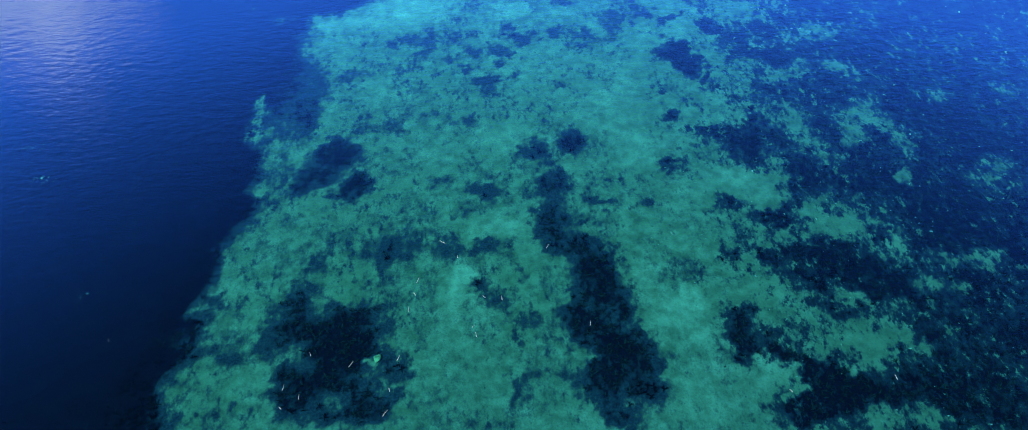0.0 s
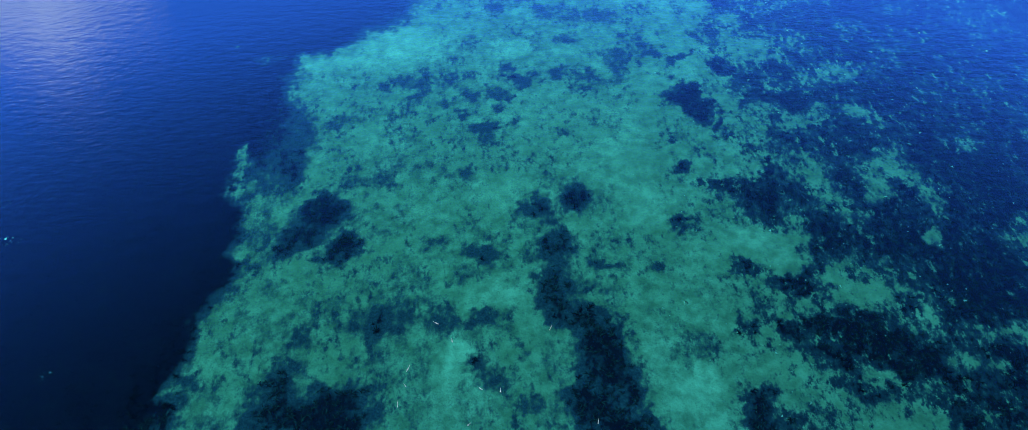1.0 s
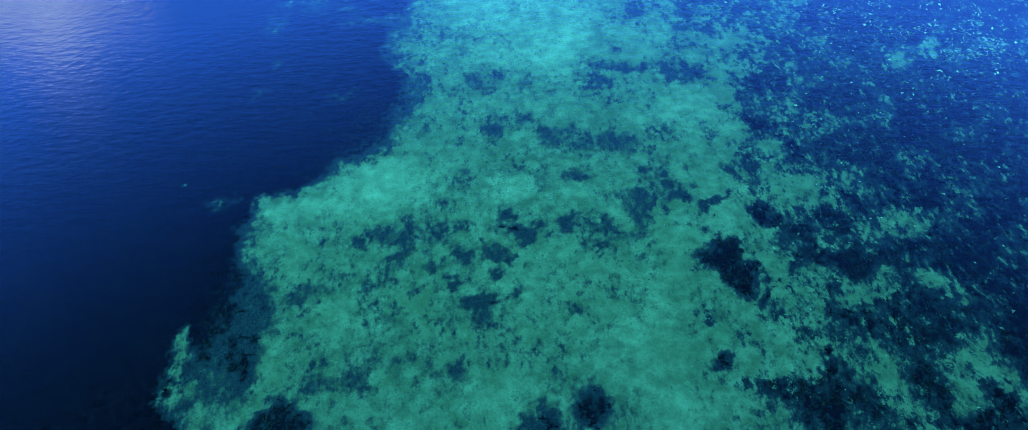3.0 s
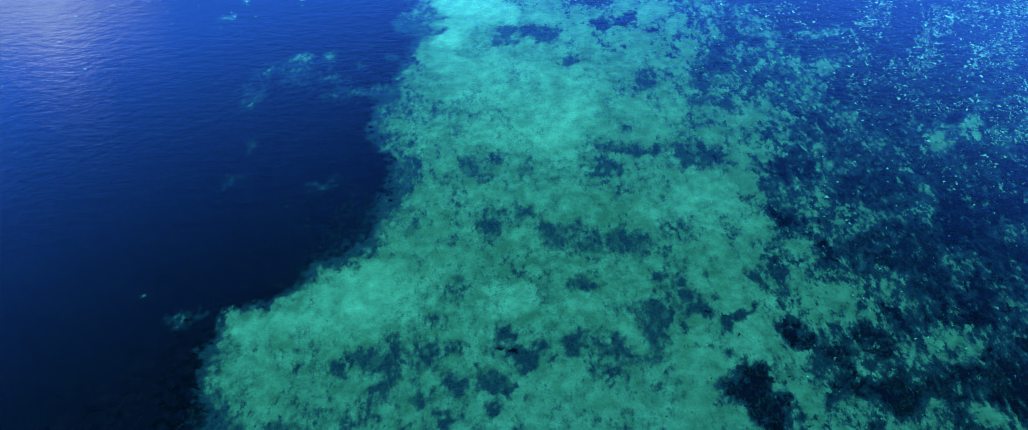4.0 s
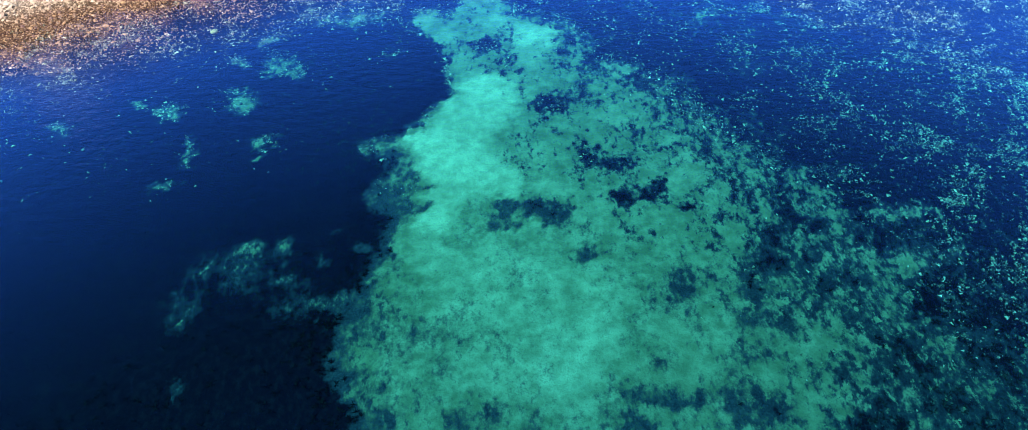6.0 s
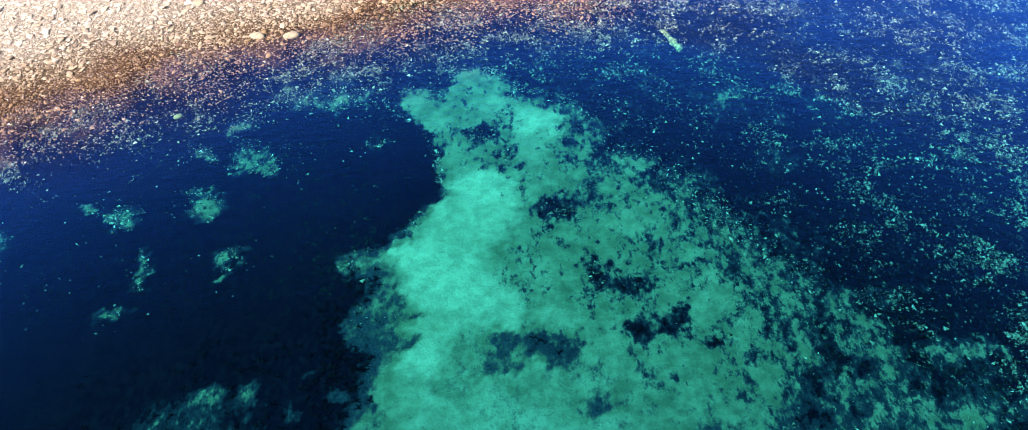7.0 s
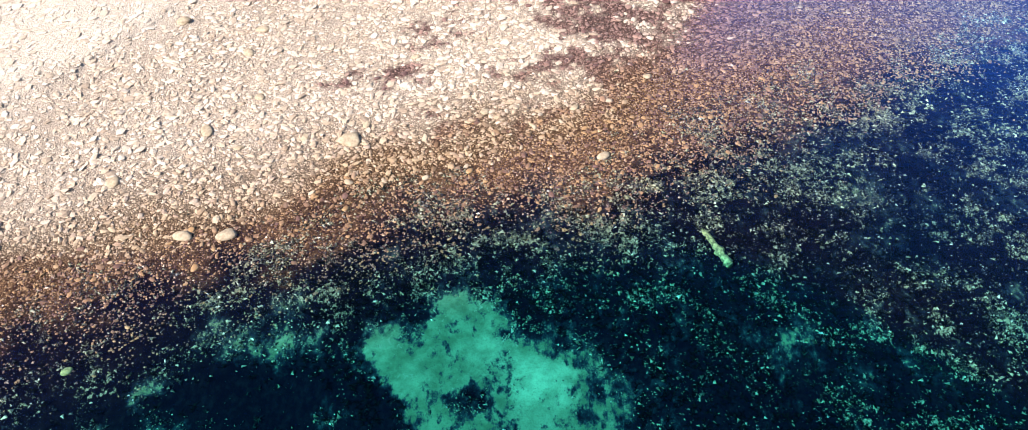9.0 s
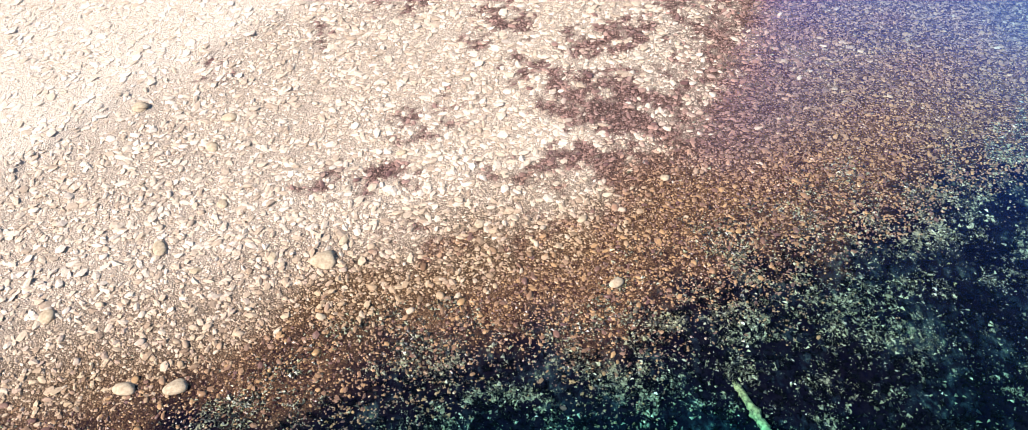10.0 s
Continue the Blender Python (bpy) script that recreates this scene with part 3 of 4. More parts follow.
def make_ground_material():
    m, nd, lk, bsdf = material("bottom_and_beach")
    pos = nd.new("ShaderNodeNewGeometry").outputs["Position"]
    fine = noise_node(nd, lk, 26.0, 3.0, 0.7, pos).outputs["Fac"]
    mid = noise_node(nd, lk, 4.2, 5.0, 0.62, pos).outputs["Fac"]
    broad = noise_node(nd, lk, 0.7, 3.0, 0.5, pos).outputs["Fac"]
    filmed = mix_colour(nd, lk, remap(nd, lk, mid, 0.3, 0.7), (0.070, 0.096, 0.056), (0.152, 0.192, 0.116))
    bright = mix_colour(nd, lk, remap(nd, lk, mid, 0.3, 0.7), (0.225, 0.26, 0.163), (0.375, 0.41, 0.262))
    sand = mix_colour(nd, lk, attribute(nd, "clean"), filmed, bright)
    sand = mix_colour(nd, lk, remap(nd, lk, fine, 0.48, 0.68, 0.0, 0.25), sand, (0.05, 0.062, 0.04))
    sand = mix_colour(nd, lk, remap(nd, lk, broad, 0.45, 0.7, 0.0, 0.35), sand, (0.085, 0.112, 0.058))
    combed = nd.new("ShaderNodeMapping")
    combed.inputs["Scale"].default_value = (1.0, 0.6, 1.0)
    lk.new(pos, combed.inputs["Vector"])
    combed = combed.outputs["Vector"]
    clump = noise_node(nd, lk, 2.6, 7.0, 0.68, combed).outputs["Fac"]
    grit = noise_node(nd, lk, 11.0, 4.0, 0.6, combed).outputs["Fac"]
    cover = maths(nd, lk, "ADD", attribute(nd, "weed"), maths(nd, lk, "MULTIPLY", maths(nd, lk, "SUBTRACT", clump, 0.5), 1.1))
    cover = maths(nd, lk, "ADD", cover, maths(nd, lk, "MULTIPLY", maths(nd, lk, "SUBTRACT", grit, 0.5), 1.9))
    cover = maths(nd, lk, "ADD", cover, maths(nd, lk, "MULTIPLY", maths(nd, lk, "SUBTRACT", fine, 0.5), 1.5))
    blotch = noise_node(nd, lk, 5.5, 4.0, 0.6, combed).outputs["Fac"]
    tuft = maths(nd, lk, "MULTIPLY", remap(nd, lk, blotch, 0.50, 0.68), remap(nd, lk, broad, 0.36, 0.56, 0.25, 1.0))
    growth = maths(nd, lk, "ADD", maths(nd, lk, "MULTIPLY", attribute(nd, "clean"), -0.8), 0.55)
    cover = maths(nd, lk, "ADD", cover, maths(nd, lk, "MULTIPLY", tuft, growth))
    web = noise_node(nd, lk, 6.5, 6.0, 0.75, combed).outputs["Fac"]
    strand = remap(nd, lk, web, 0.53, 0.66)
    strand = maths(nd, lk, "MULTIPLY", strand, attribute(nd, "lace"))
    cover = maths(nd, lk, "SUBTRACT", cover, maths(nd, lk, "MULTIPLY", strand, 1.5))
    mat_weed = mix_colour(nd, lk, remap(nd, lk, fine, 0.35, 0.7), (0.010, 0.016, 0.026), (0.028, 0.042, 0.054))
    black_weed = mix_colour(nd, lk, remap(nd, lk, grit, 0.4, 0.75), (0.0022, 0.0017, 0.006), (0.006, 0.005, 0.010))
    crisp = attribute(nd, "crisp")
    leaf = noise_node(nd, lk, 8.5, 6.0, 0.75, combed).outputs["Fac"]
    ragged = maths(nd, lk, "ADD", cover, maths(nd, lk, "MULTIPLY", maths(nd, lk, "SUBTRACT", leaf, 0.5), maths(nd, lk, "MINIMUM", maths(nd, lk, "MULTIPLY", crisp, 8.0), 4.2)))
    soft_cover = remap(nd, lk, ragged, -0.80, 0.55)
    hard_cover = remap(nd, lk, ragged, -0.45, 0.40)
    mixed = nd.new("ShaderNodeMix")
    lk.new(crisp, mixed.inputs["Factor"])
    lk.new(soft_cover, mixed.inputs["A"])
    lk.new(hard_cover, mixed.inputs["B"])
    bed = mix_colour(nd, lk, mixed.outputs["Result"], sand, mat_weed)
    black = maths(nd, lk, "ADD", remap(nd, lk, ragged, 0.90, 1.85), maths(nd, lk, "MULTIPLY", crisp, remap(nd, lk, ragged, 0.15, 0.9, 0.0, 0.8)))
    bed = mix_colour(nd, lk, maths(nd, lk, "MINIMUM", black, 1.0), bed, black_weed)
    cells = nd.new("ShaderNodeTexVoronoi")
    cells.inputs["Scale"].default_value = 24.0
    lk.new(pos, cells.inputs["Vector"])
    rims = nd.new("ShaderNodeTexVoronoi")
    rims.feature = "DISTANCE_TO_EDGE"
    rims.inputs["Scale"].default_value = 24.0
    lk.new(pos, rims.inputs["Vector"])
    each = nd.new("ShaderNodeSeparateColor")
    lk.new(cells.outputs["Color"], each.inputs["Color"])
    shade = remap(nd, lk, each.outputs["Red"], 0.0, 1.0, 0.45, 1.25, False)
    speck = noise_node(nd, lk, 12.0, 4.0, 0.75, combed).outputs["Fac"]
    pick = remap(nd, lk, maths(nd, lk, "ADD", speck, maths(nd, lk, "MULTIPLY", attribute(nd, "grit"), 0.24)), 0.67, 0.71)
    pick = maths(nd, lk, "MULTIPLY", pick, remap(nd, lk, attribute(nd, "grit"), 0.02, 0.15))
    bed = mix_colour(nd, lk, pick, bed, mix_colour(nd, lk, fine, (0.10, 0.10, 0.06), (0.36, 0.35, 0.25)))
    dry = mix_colour(nd, lk, attribute(nd, "bleach"), (0.20, 0.12, 0.066), (0.66, 0.54, 0.44))
    dry = mix_colour(nd, lk, 1.0, dry, mix_colour(nd, lk, attribute(nd, "bleach"), shade, (0.95, 0.95, 0.95)), "MULTIPLY")
    # gaps between the small stones: their shade painted into the colour as near-black brown
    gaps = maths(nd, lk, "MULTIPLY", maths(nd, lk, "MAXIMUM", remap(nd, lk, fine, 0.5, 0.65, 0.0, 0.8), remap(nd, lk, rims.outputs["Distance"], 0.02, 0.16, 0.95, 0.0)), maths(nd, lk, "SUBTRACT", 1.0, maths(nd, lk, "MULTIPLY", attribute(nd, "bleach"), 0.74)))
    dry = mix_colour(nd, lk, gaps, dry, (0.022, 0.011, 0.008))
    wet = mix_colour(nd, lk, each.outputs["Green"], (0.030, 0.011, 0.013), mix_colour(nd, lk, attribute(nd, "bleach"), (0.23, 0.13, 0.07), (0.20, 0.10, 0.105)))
    # rims of the wet stones carry the same painted gap shade
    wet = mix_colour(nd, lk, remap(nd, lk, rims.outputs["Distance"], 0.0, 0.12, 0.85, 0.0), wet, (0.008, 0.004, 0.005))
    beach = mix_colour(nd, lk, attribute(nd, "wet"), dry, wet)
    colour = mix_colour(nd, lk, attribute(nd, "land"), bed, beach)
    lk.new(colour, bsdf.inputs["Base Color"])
    lk.new(remap(nd, lk, attribute(nd, "wet"), 0.2, 1.0, 0.9, 0.5), bsdf.inputs["Roughness"])
    bsdf.inputs["Specular IOR Level"].default_value = 0.02
    grain = remap(nd, lk, attribute(nd, "land"), 0.0, 1.0, 0.22, 1.0, False)
    relief = maths(nd, lk, "ADD", maths(nd, lk, "MULTIPLY", fine, grain), mid)
    relief = maths(nd, lk, "ADD", relief, maths(nd, lk, "MULTIPLY", maths(nd, lk, "MINIMUM", rims.outputs["Distance"], 0.3), attribute(nd, "land")))
    bump(nd, lk, bsdf, relief, 0.8, 0.03)
    return m


def make_stone_material(name, pale, single=False):
    """Cobbles; the dry ones from tan to bleached, the wet ones dark and glossy."""
    m, nd, lk, bsdf = material(name)
    geo = nd.new("ShaderNodeNewGeometry")
    each = nd.new("ShaderNodeObjectInfo").outputs["Random"] if single else geo.outputs["Random Per Island"]
    grain = noise_node(nd, lk, 40.0, 4.0, 0.6, geo.outputs["Position"]).outputs["Fac"]
    ramp_node = nd.new("ShaderNodeValToRGB")
    els = ramp_node.color_ramp.elements
    els[0].color, els[1].color = (0.14, 0.075, 0.045, 1), (0.55, 0.43, 0.31, 1)
    for at, col in ((0.3, (0.36, 0.24, 0.145)), (0.55, (0.45, 0.325, 0.21)), (0.8, (0.28, 0.17, 0.115))):
        els.new(at).color = (*col, 1)
    lk.new(each, ramp_node.inputs["Fac"])
    colour = mix_colour(nd, lk, attribute(nd, "bleach"), ramp_node.outputs["Color"], mix_colour(nd, lk, each, (0.50, 0.385, 0.29), (0.76, 0.65, 0.55)))
    colour = mix_colour(nd, lk, remap(nd, lk, grain, 0.4, 0.75, 0.0, 0.35), colour, (0.17, 0.11, 0.07))
    wetc = mix_colour(nd, lk, each, (0.12, 0.06, 0.055), mix_colour(nd, lk, attribute(nd, "bleach"), (0.38, 0.225, 0.105), (0.34, 0.20, 0.19)))
    other = maths(nd, lk, "FRACT", maths(nd, lk, "MULTIPLY", each, 7.13))
    damp = remap(nd, lk, maths(nd, lk, "ADD", attribute(nd, "wet"), maths(nd, lk, "MULTIPLY", other, -0.5)), 0.05, 0.45)
    colour = mix_colour(nd, lk, damp, colour, wetc)
    if pale:
        colour = mix_colour(nd, lk, remap(nd, lk, each, 0.35, 1.05, 0.0, 1.0), (0.006, 0.007, 0.007), mix_colour(nd, lk, remap(nd, lk, grain, 0.4, 0.6), (0.26, 0.26, 0.12), (0.42, 0.42, 0.34)))
    lk.new(colour, bsdf.inputs["Base Color"])
    lk.new(remap(nd, lk, attribute(nd, "wet"), 0.2, 1.0, 0.85, 0.3), bsdf.inputs["Roughness"])
    lk.new(remap(nd, lk, attribute(nd, "wet"), 0.2, 1.0, 0.12, 0.48), bsdf.inputs["Specular IOR Level"])
    bump(nd, lk, bsdf, grain, 0.4, 0.008)
    return m


def make_plain_stone(name, low, high, scale):
    m, nd, lk, bsdf = material(name)
    pos = nd.new("ShaderNodeNewGeometry").outputs["Position"]
    grain = noise_node(nd, lk, scale, 5.0, 0.65, pos).outputs["Fac"]
    lk.new(mix_colour(nd, lk, remap(nd, lk, grain, 0.3, 0.7), low, high), bsdf.inputs["Base Color"])
    bsdf.inputs["Roughness"].default_value = 0.85
    bump(nd, lk, bsdf, grain, 0.6, 0.012)
    return m


def make_weed_material(name, low, high):
    m, nd, lk, bsdf = material(name)
    each = nd.new("ShaderNodeNewGeometry").outputs["Random Per Island"]
    lk.new(mix_colour(nd, lk, remap(nd, lk, each, 0.5, 1.0), low, high), bsdf.inputs["Base Color"])
    bsdf.inputs["Roughness"].default_value = 0.7
    bsdf.inputs["Specular IOR Level"].default_value = 0.01
    return m


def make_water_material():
    """Clear water: light is filtered by the depth of the column, a blue haze is painted in, and the rippled surface
    mirrors the sky.
    """
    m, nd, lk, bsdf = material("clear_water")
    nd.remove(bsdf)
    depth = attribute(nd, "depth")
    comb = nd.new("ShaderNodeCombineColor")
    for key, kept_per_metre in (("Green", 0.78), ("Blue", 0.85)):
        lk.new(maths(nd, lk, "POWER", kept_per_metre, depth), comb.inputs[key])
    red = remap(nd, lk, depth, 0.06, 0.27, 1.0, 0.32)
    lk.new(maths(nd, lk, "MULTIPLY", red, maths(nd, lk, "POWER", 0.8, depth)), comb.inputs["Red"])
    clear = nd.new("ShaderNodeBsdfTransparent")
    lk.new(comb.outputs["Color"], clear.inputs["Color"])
    # scattered light in the water, painted as a blue diffuse that grows with depth
    blue_haze = nd.new("ShaderNodeBsdfDiffuse")
    blue_haze.inputs["Color"].default_value = (0.002, 0.014, 0.052, 1)
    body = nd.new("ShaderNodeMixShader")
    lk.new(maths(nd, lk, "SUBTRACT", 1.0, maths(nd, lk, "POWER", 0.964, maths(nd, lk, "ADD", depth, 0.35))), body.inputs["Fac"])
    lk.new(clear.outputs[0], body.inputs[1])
    lk.new(blue_haze.outputs[0], body.inputs[2])
    pos = nd.new("ShaderNodeNewGeometry").outputs["Position"]
    mapping = nd.new("ShaderNodeMapping")
    mapping.inputs["Scale"].default_value = (1.0, 1.8, 1.0)
    mapping.inputs["Rotation"].default_value = (0, 0, radians(14))
    lk.new(pos, mapping.inputs["Vector"])
    ripple = noise_node(nd, lk, 3.2, 3.0, 0.5, mapping.outputs["Vector"]).outputs["Fac"]
    wavelet = noise_node(nd, lk, 7.5, 3.0, 0.55, mapping.outputs["Vector"]).outputs["Fac"]
    height = maths(nd, lk, "ADD", ripple, maths(nd, lk, "MULTIPLY", wavelet, 0.45))
    bumped = nd.new("ShaderNodeBump")
    bumped.inputs["Strength"].default_value, bumped.inputs["Distance"].default_value = 0.6, 0.0075
    lk.new(height, bumped.inputs["Height"])
    gloss = nd.new("ShaderNodeBsdfGlossy")
    gloss.inputs["Roughness"].default_value = 0.03
    lk.new(bumped.outputs["Normal"], gloss.inputs["Normal"])
    fres = nd.new("ShaderNodeFresnel")
    fres.inputs["IOR"].default_value = 1.33
    lk.new(bumped.outputs["Normal"], fres.inputs["Normal"])
    mirror = maths(nd, lk, "POWER", remap(nd, lk, fres.outputs[0], 0.0245, 0.0650, 0.0, 1.0, False), 1.35)
    film = remap(nd, lk, depth, 0.0, 0.20, 0.0, 1.0, False)
    strength = maths(nd, lk, "MULTIPLY", maths(nd, lk, "MULTIPLY", mirror, film), 0.87)
    lk.new(mix_colour(nd, lk, strength, (0.0, 0.0, 0.0), (0.30, 0.44, 1.0)), gloss.inputs["Color"])
    top = nd.new("ShaderNodeAddShader")
    lk.new(body.outputs[0], top.inputs[0])
    lk.new(gloss.outputs[0], top.inputs[1])
    lk.new(top.outputs[0], nd["Material Output"].inputs["Surface"])
    return m


GROUND = make_ground_material()
COBBLE = make_stone_material("beach_cobble", False)
LOOSE = make_stone_material("loose_pebble", False, True)
GRAVEL = make_stone_material("sunken_gravel", True)
PALE_STONE = make_plain_stone("pale_limestone", (0.30, 0.22, 0.14), (0.50, 0.39, 0.27), 18.0)
GREEN_STONE = make_plain_stone("algae_stone", (0.10, 0.13, 0.05), (0.30, 0.34, 0.15), 14.0)
WOOD = make_plain_stone("sunken_wood", (0.02, 0.028, 0.012), (0.36, 0.38, 0.17), 17.0)
SLIVER = make_plain_stone("pale_sliver_coat", (0.10, 0.13, 0.14), (0.20, 0.24, 0.25), 30.0)
WEED = make_weed_material("weed_frond", (0.0010, 0.0013, 0.003), (0.005, 0.006, 0.006))
SOFT_WEED = make_weed_material("weed_tuft", (0.004, 0.007, 0.009), (0.018, 0.026, 0.025))
WATER = make_water_material()


# ---------------------------------------------------------------- ground and water
def mesh_from(name, verts, faces, mat, attrs=(), smooth=True):
    """A mesh of quads or triangles from arrays, with named values at its corners."""
    verts, faces = np.asarray(verts, np.float32), np.asarray(faces, np.int32)
    me = bpy.data.meshes.new(name)
    n, k = faces.shape
    me.vertices.add(len(verts))
    me.vertices.foreach_set("co", verts.ravel())
    me.loops.add(n * k)
    me.loops.foreach_set("vertex_index", faces.ravel())
    me.polygons.add(n)
    me.polygons.foreach_set("loop_start", np.arange(0, n * k, k, dtype=np.int32))
    me.update(calc_edges=True)
    me.polygons.foreach_set("use_smooth", np.full(n, smooth))
    for key, values in attrs:
        a = me.attributes.new(key, "FLOAT", "POINT")
        a.data.foreach_set("value", np.asarray(values, np.float32))
    me.materials.append(mat)
    me.validate()
    return me


def axis(low, high, step, far):
    """Even steps in the middle, ever longer ones out to the horizon."""
    inner = np.arange(low, high + step / 2, step)
    out = step * 1.18 ** np.arange(1, 70)
    grow = np.cumsum(out)
    grow = grow[grow < far]
    return np.concatenate([low - grow[::-1], inner, high + grow])


def sheet(xs, ys):
    gx, gy = np.meshgrid(xs, ys)
    w = len(xs)
    i = (np.arange(len(ys) - 1)[:, None] * w + np.arange(w - 1)[None]).ravel()
    return gx.ravel(), gy.ravel(), np.stack([i, i + 1, i + w + 1, i + w], 1)


gx, gy, quads = sheet(axis(-12.5, 15.5, 0.075, 2500), axis(5.5, 48.0, 0.075, 2500))
gz = ground_z(gx, gy)
gweed = weed_at(gx, gy)
inland = shore(gx, gy) + 0.5 * fbm(gx, gy, 1.3, 71, 3)
gland = ramp01(inland - gravel_limit(gx) + 0.5 * fbm(gx, gy, 0.4, 74, 3), -1.1, 1.1)
ggrit = np.maximum(ramp01(inland - gravel_limit(gx), -6.0, -0.5), 0.75 * ramp01(gy, 18, 23) * ramp01(gx - np.interp(gy, [16, 22, 28, 34], [11.0, 9.5, 7.5, 4.5]), -2.0, 2.5))
ggrit = 0.8 * (1 - 0.8 * ramp01(inland - gravel_limit(gx), -1.2, 0.2)) * ggrit * (0.15 + 0.85 * ramp01(fbm(gx, gy, 0.5, 95, 4, 0.75), -0.4, 1.0)) * (1 - 0.8 * ramp01(np.interp(gy, EDGE_Y, EDGE_X) - gx, 0.0, 0.8) * (1 - ramp01(inland - gravel_limit(gx), -3.0, -1.0)))
ground = new("ground", mesh_from("ground", np.stack([gx, gy, gz], 1), quads, GROUND,
             (("weed", gweed), ("clean", clean_at(gx, gy)), ("lace", ramp01(gx - np.interp(gy, EAST_Y, EAST_X), -3.0, 0.0) * (1 - ramp01(gy, 26, 31))), ("crisp", np.maximum(0.7 * ramp01(np.interp(gy, EDGE_Y, EDGE_X) - gx, 0.1, 0.8), np.maximum(0.5 * ramp01(gx - np.interp(gy, EAST_Y, EAST_X), -2.6, 0.2), ramp01(gy - np.interp(gx, [0, 4], [27.5, 23.0]), 0.0, 3.5)))), ("grit", ggrit), ("land", gland), ("wet", wet_at(gx, gy)), ("bleach", bleach_at(gx, gy)))))
tagged(ground, "pale sandy bay bottom with dark weed rising to a pebble beach", "ground", kind="structure")

wx_, wy_, wquads = sheet(axis(-14.0, 17.0, 0.2, 2500), axis(4.0, 50.0, 0.2, 2500))
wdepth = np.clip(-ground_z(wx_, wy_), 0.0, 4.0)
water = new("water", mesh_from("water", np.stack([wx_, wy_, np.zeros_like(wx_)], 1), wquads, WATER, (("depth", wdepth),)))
tagged(water, "clear turquoise shallow water with fine ripples and sky reflections", "water", kind="structure")


# ---------------------------------------------------------------- stones
def ico(subdivisions):
    bm = bmesh.new()
    bmesh.ops.create_icosphere(bm, subdivisions=subdivisions, radius=1.0)
    v = np.array([tuple(p.co) for p in bm.verts])
    f = np.array([[q.index for q in p.verts] for p in bm.faces])
    bm.free()
    return v, f


def pebble_shape(rng, subdivisions, flat=0.42):
    """A worn, uneven stone about 1 m in radius."""
    v, f = ico(subdivisions)
    bumps = rng.normal(size=(5, 3))
    r = 1 + sum(0.13 * np.sin(v @ b * 1.5 + k) for k, b in enumerate(bumps))
    if subdivisions == 1:
        r = r * (1 + 0.075 * rng.normal(size=len(v)))
    v = v * r[:, None] * np.array([1.0, rng.uniform(0.55, 0.9), flat * rng.uniform(0.8, 1.15)])
    return v, f


def chip_shape(rng):
    """A small angular chip with four faces."""
    v = np.array([(1, 0, -0.3), (-0.5, 0.87, -0.3), (-0.5, -0.87, -0.3), (0, 0, 1)], float)
    v = v * rng.uniform(0.8, 1.2, (4, 1)) * np.array([1.5, rng.uniform(0.5, 0.9), 0.55]) + rng.normal(0, 0.12, (4, 3))
    return v, np.array([(0, 1, 3), (1, 2, 3), (2, 0, 3), (0, 2, 1)])


def grain_shape(rng):
    """A small blunt stone with eight faces."""
    v = np.array([(1, 0, 0), (0, 1, 0), (-1, 0, 0), (0, -1, 0), (0, 0, 0.75), (0, 0, -0.6)], float)
    v = v * rng.uniform(0.75, 1.2, (6, 1)) * np.array([1.1, rng.uniform(0.6, 0.95), 0.8])
    return v, np.array([(0, 1, 4), (1, 2, 4), (2, 3, 4), (3, 0, 4), (1, 0, 5), (2, 1, 5), (3, 2, 5), (0, 3, 5)])


def scatter_stones(name, x, y, radius, mat, rng, sink=0.42, shape=None):
    """Very many stones in one mesh."""
    shapes = [shape(rng) if shape else pebble_shape(rng, 1) for _ in range(8)]
    z = ground_z(x, y)
    wet, bleach = wet_at(x, y), bleach_at(x, y)
    verts, faces, wets, bleaches, base = [], [], [], [], 0
    kind = rng.integers(0, len(shapes), len(x))
    for k, (sv, sf) in enumerate(shapes):
        pick = np.flatnonzero(kind == k)
        if not len(pick):
            continue
        a = rng.uniform(0, 2 * np.pi, len(pick))
        tx, ty = rng.normal(0, 0.18, (2, len(pick)))
        p = sv[None] * radius[pick][:, None, None]
        c, s = np.cos(a)[:, None], np.sin(a)[:, None]
        px, py, pz = p[..., 0] * c - p[..., 1] * s, p[..., 0] * s + p[..., 1] * c, p[..., 2]
        pz = (pz + px * tx[:, None] + py * ty[:, None]) * (1 - 0.6 * bleach[pick] ** 2)[:, None]
        px, py = px + x[pick][:, None], py + y[pick][:, None]
        pz = pz + (z[pick] + radius[pick] * (0.6 - sink) * 0.7)[:, None]
        verts.append(np.stack([px, py, pz], -1).reshape(-1, 3))
        faces.append((np.arange(len(pick))[:, None, None] * len(sv) + sf[None] + base).reshape(-1, 3))
        wets.append(np.repeat(wet[pick], len(sv)))
        bleaches.append(np.repeat(bleach[pick], len(sv)))
        base += len(pick) * len(sv)
    me = mesh_from(name, np.concatenate(verts), np.concatenate(faces), mat, (("wet", np.concatenate(wets)), ("bleach", np.concatenate(bleaches))), False)
    return new(name, me)


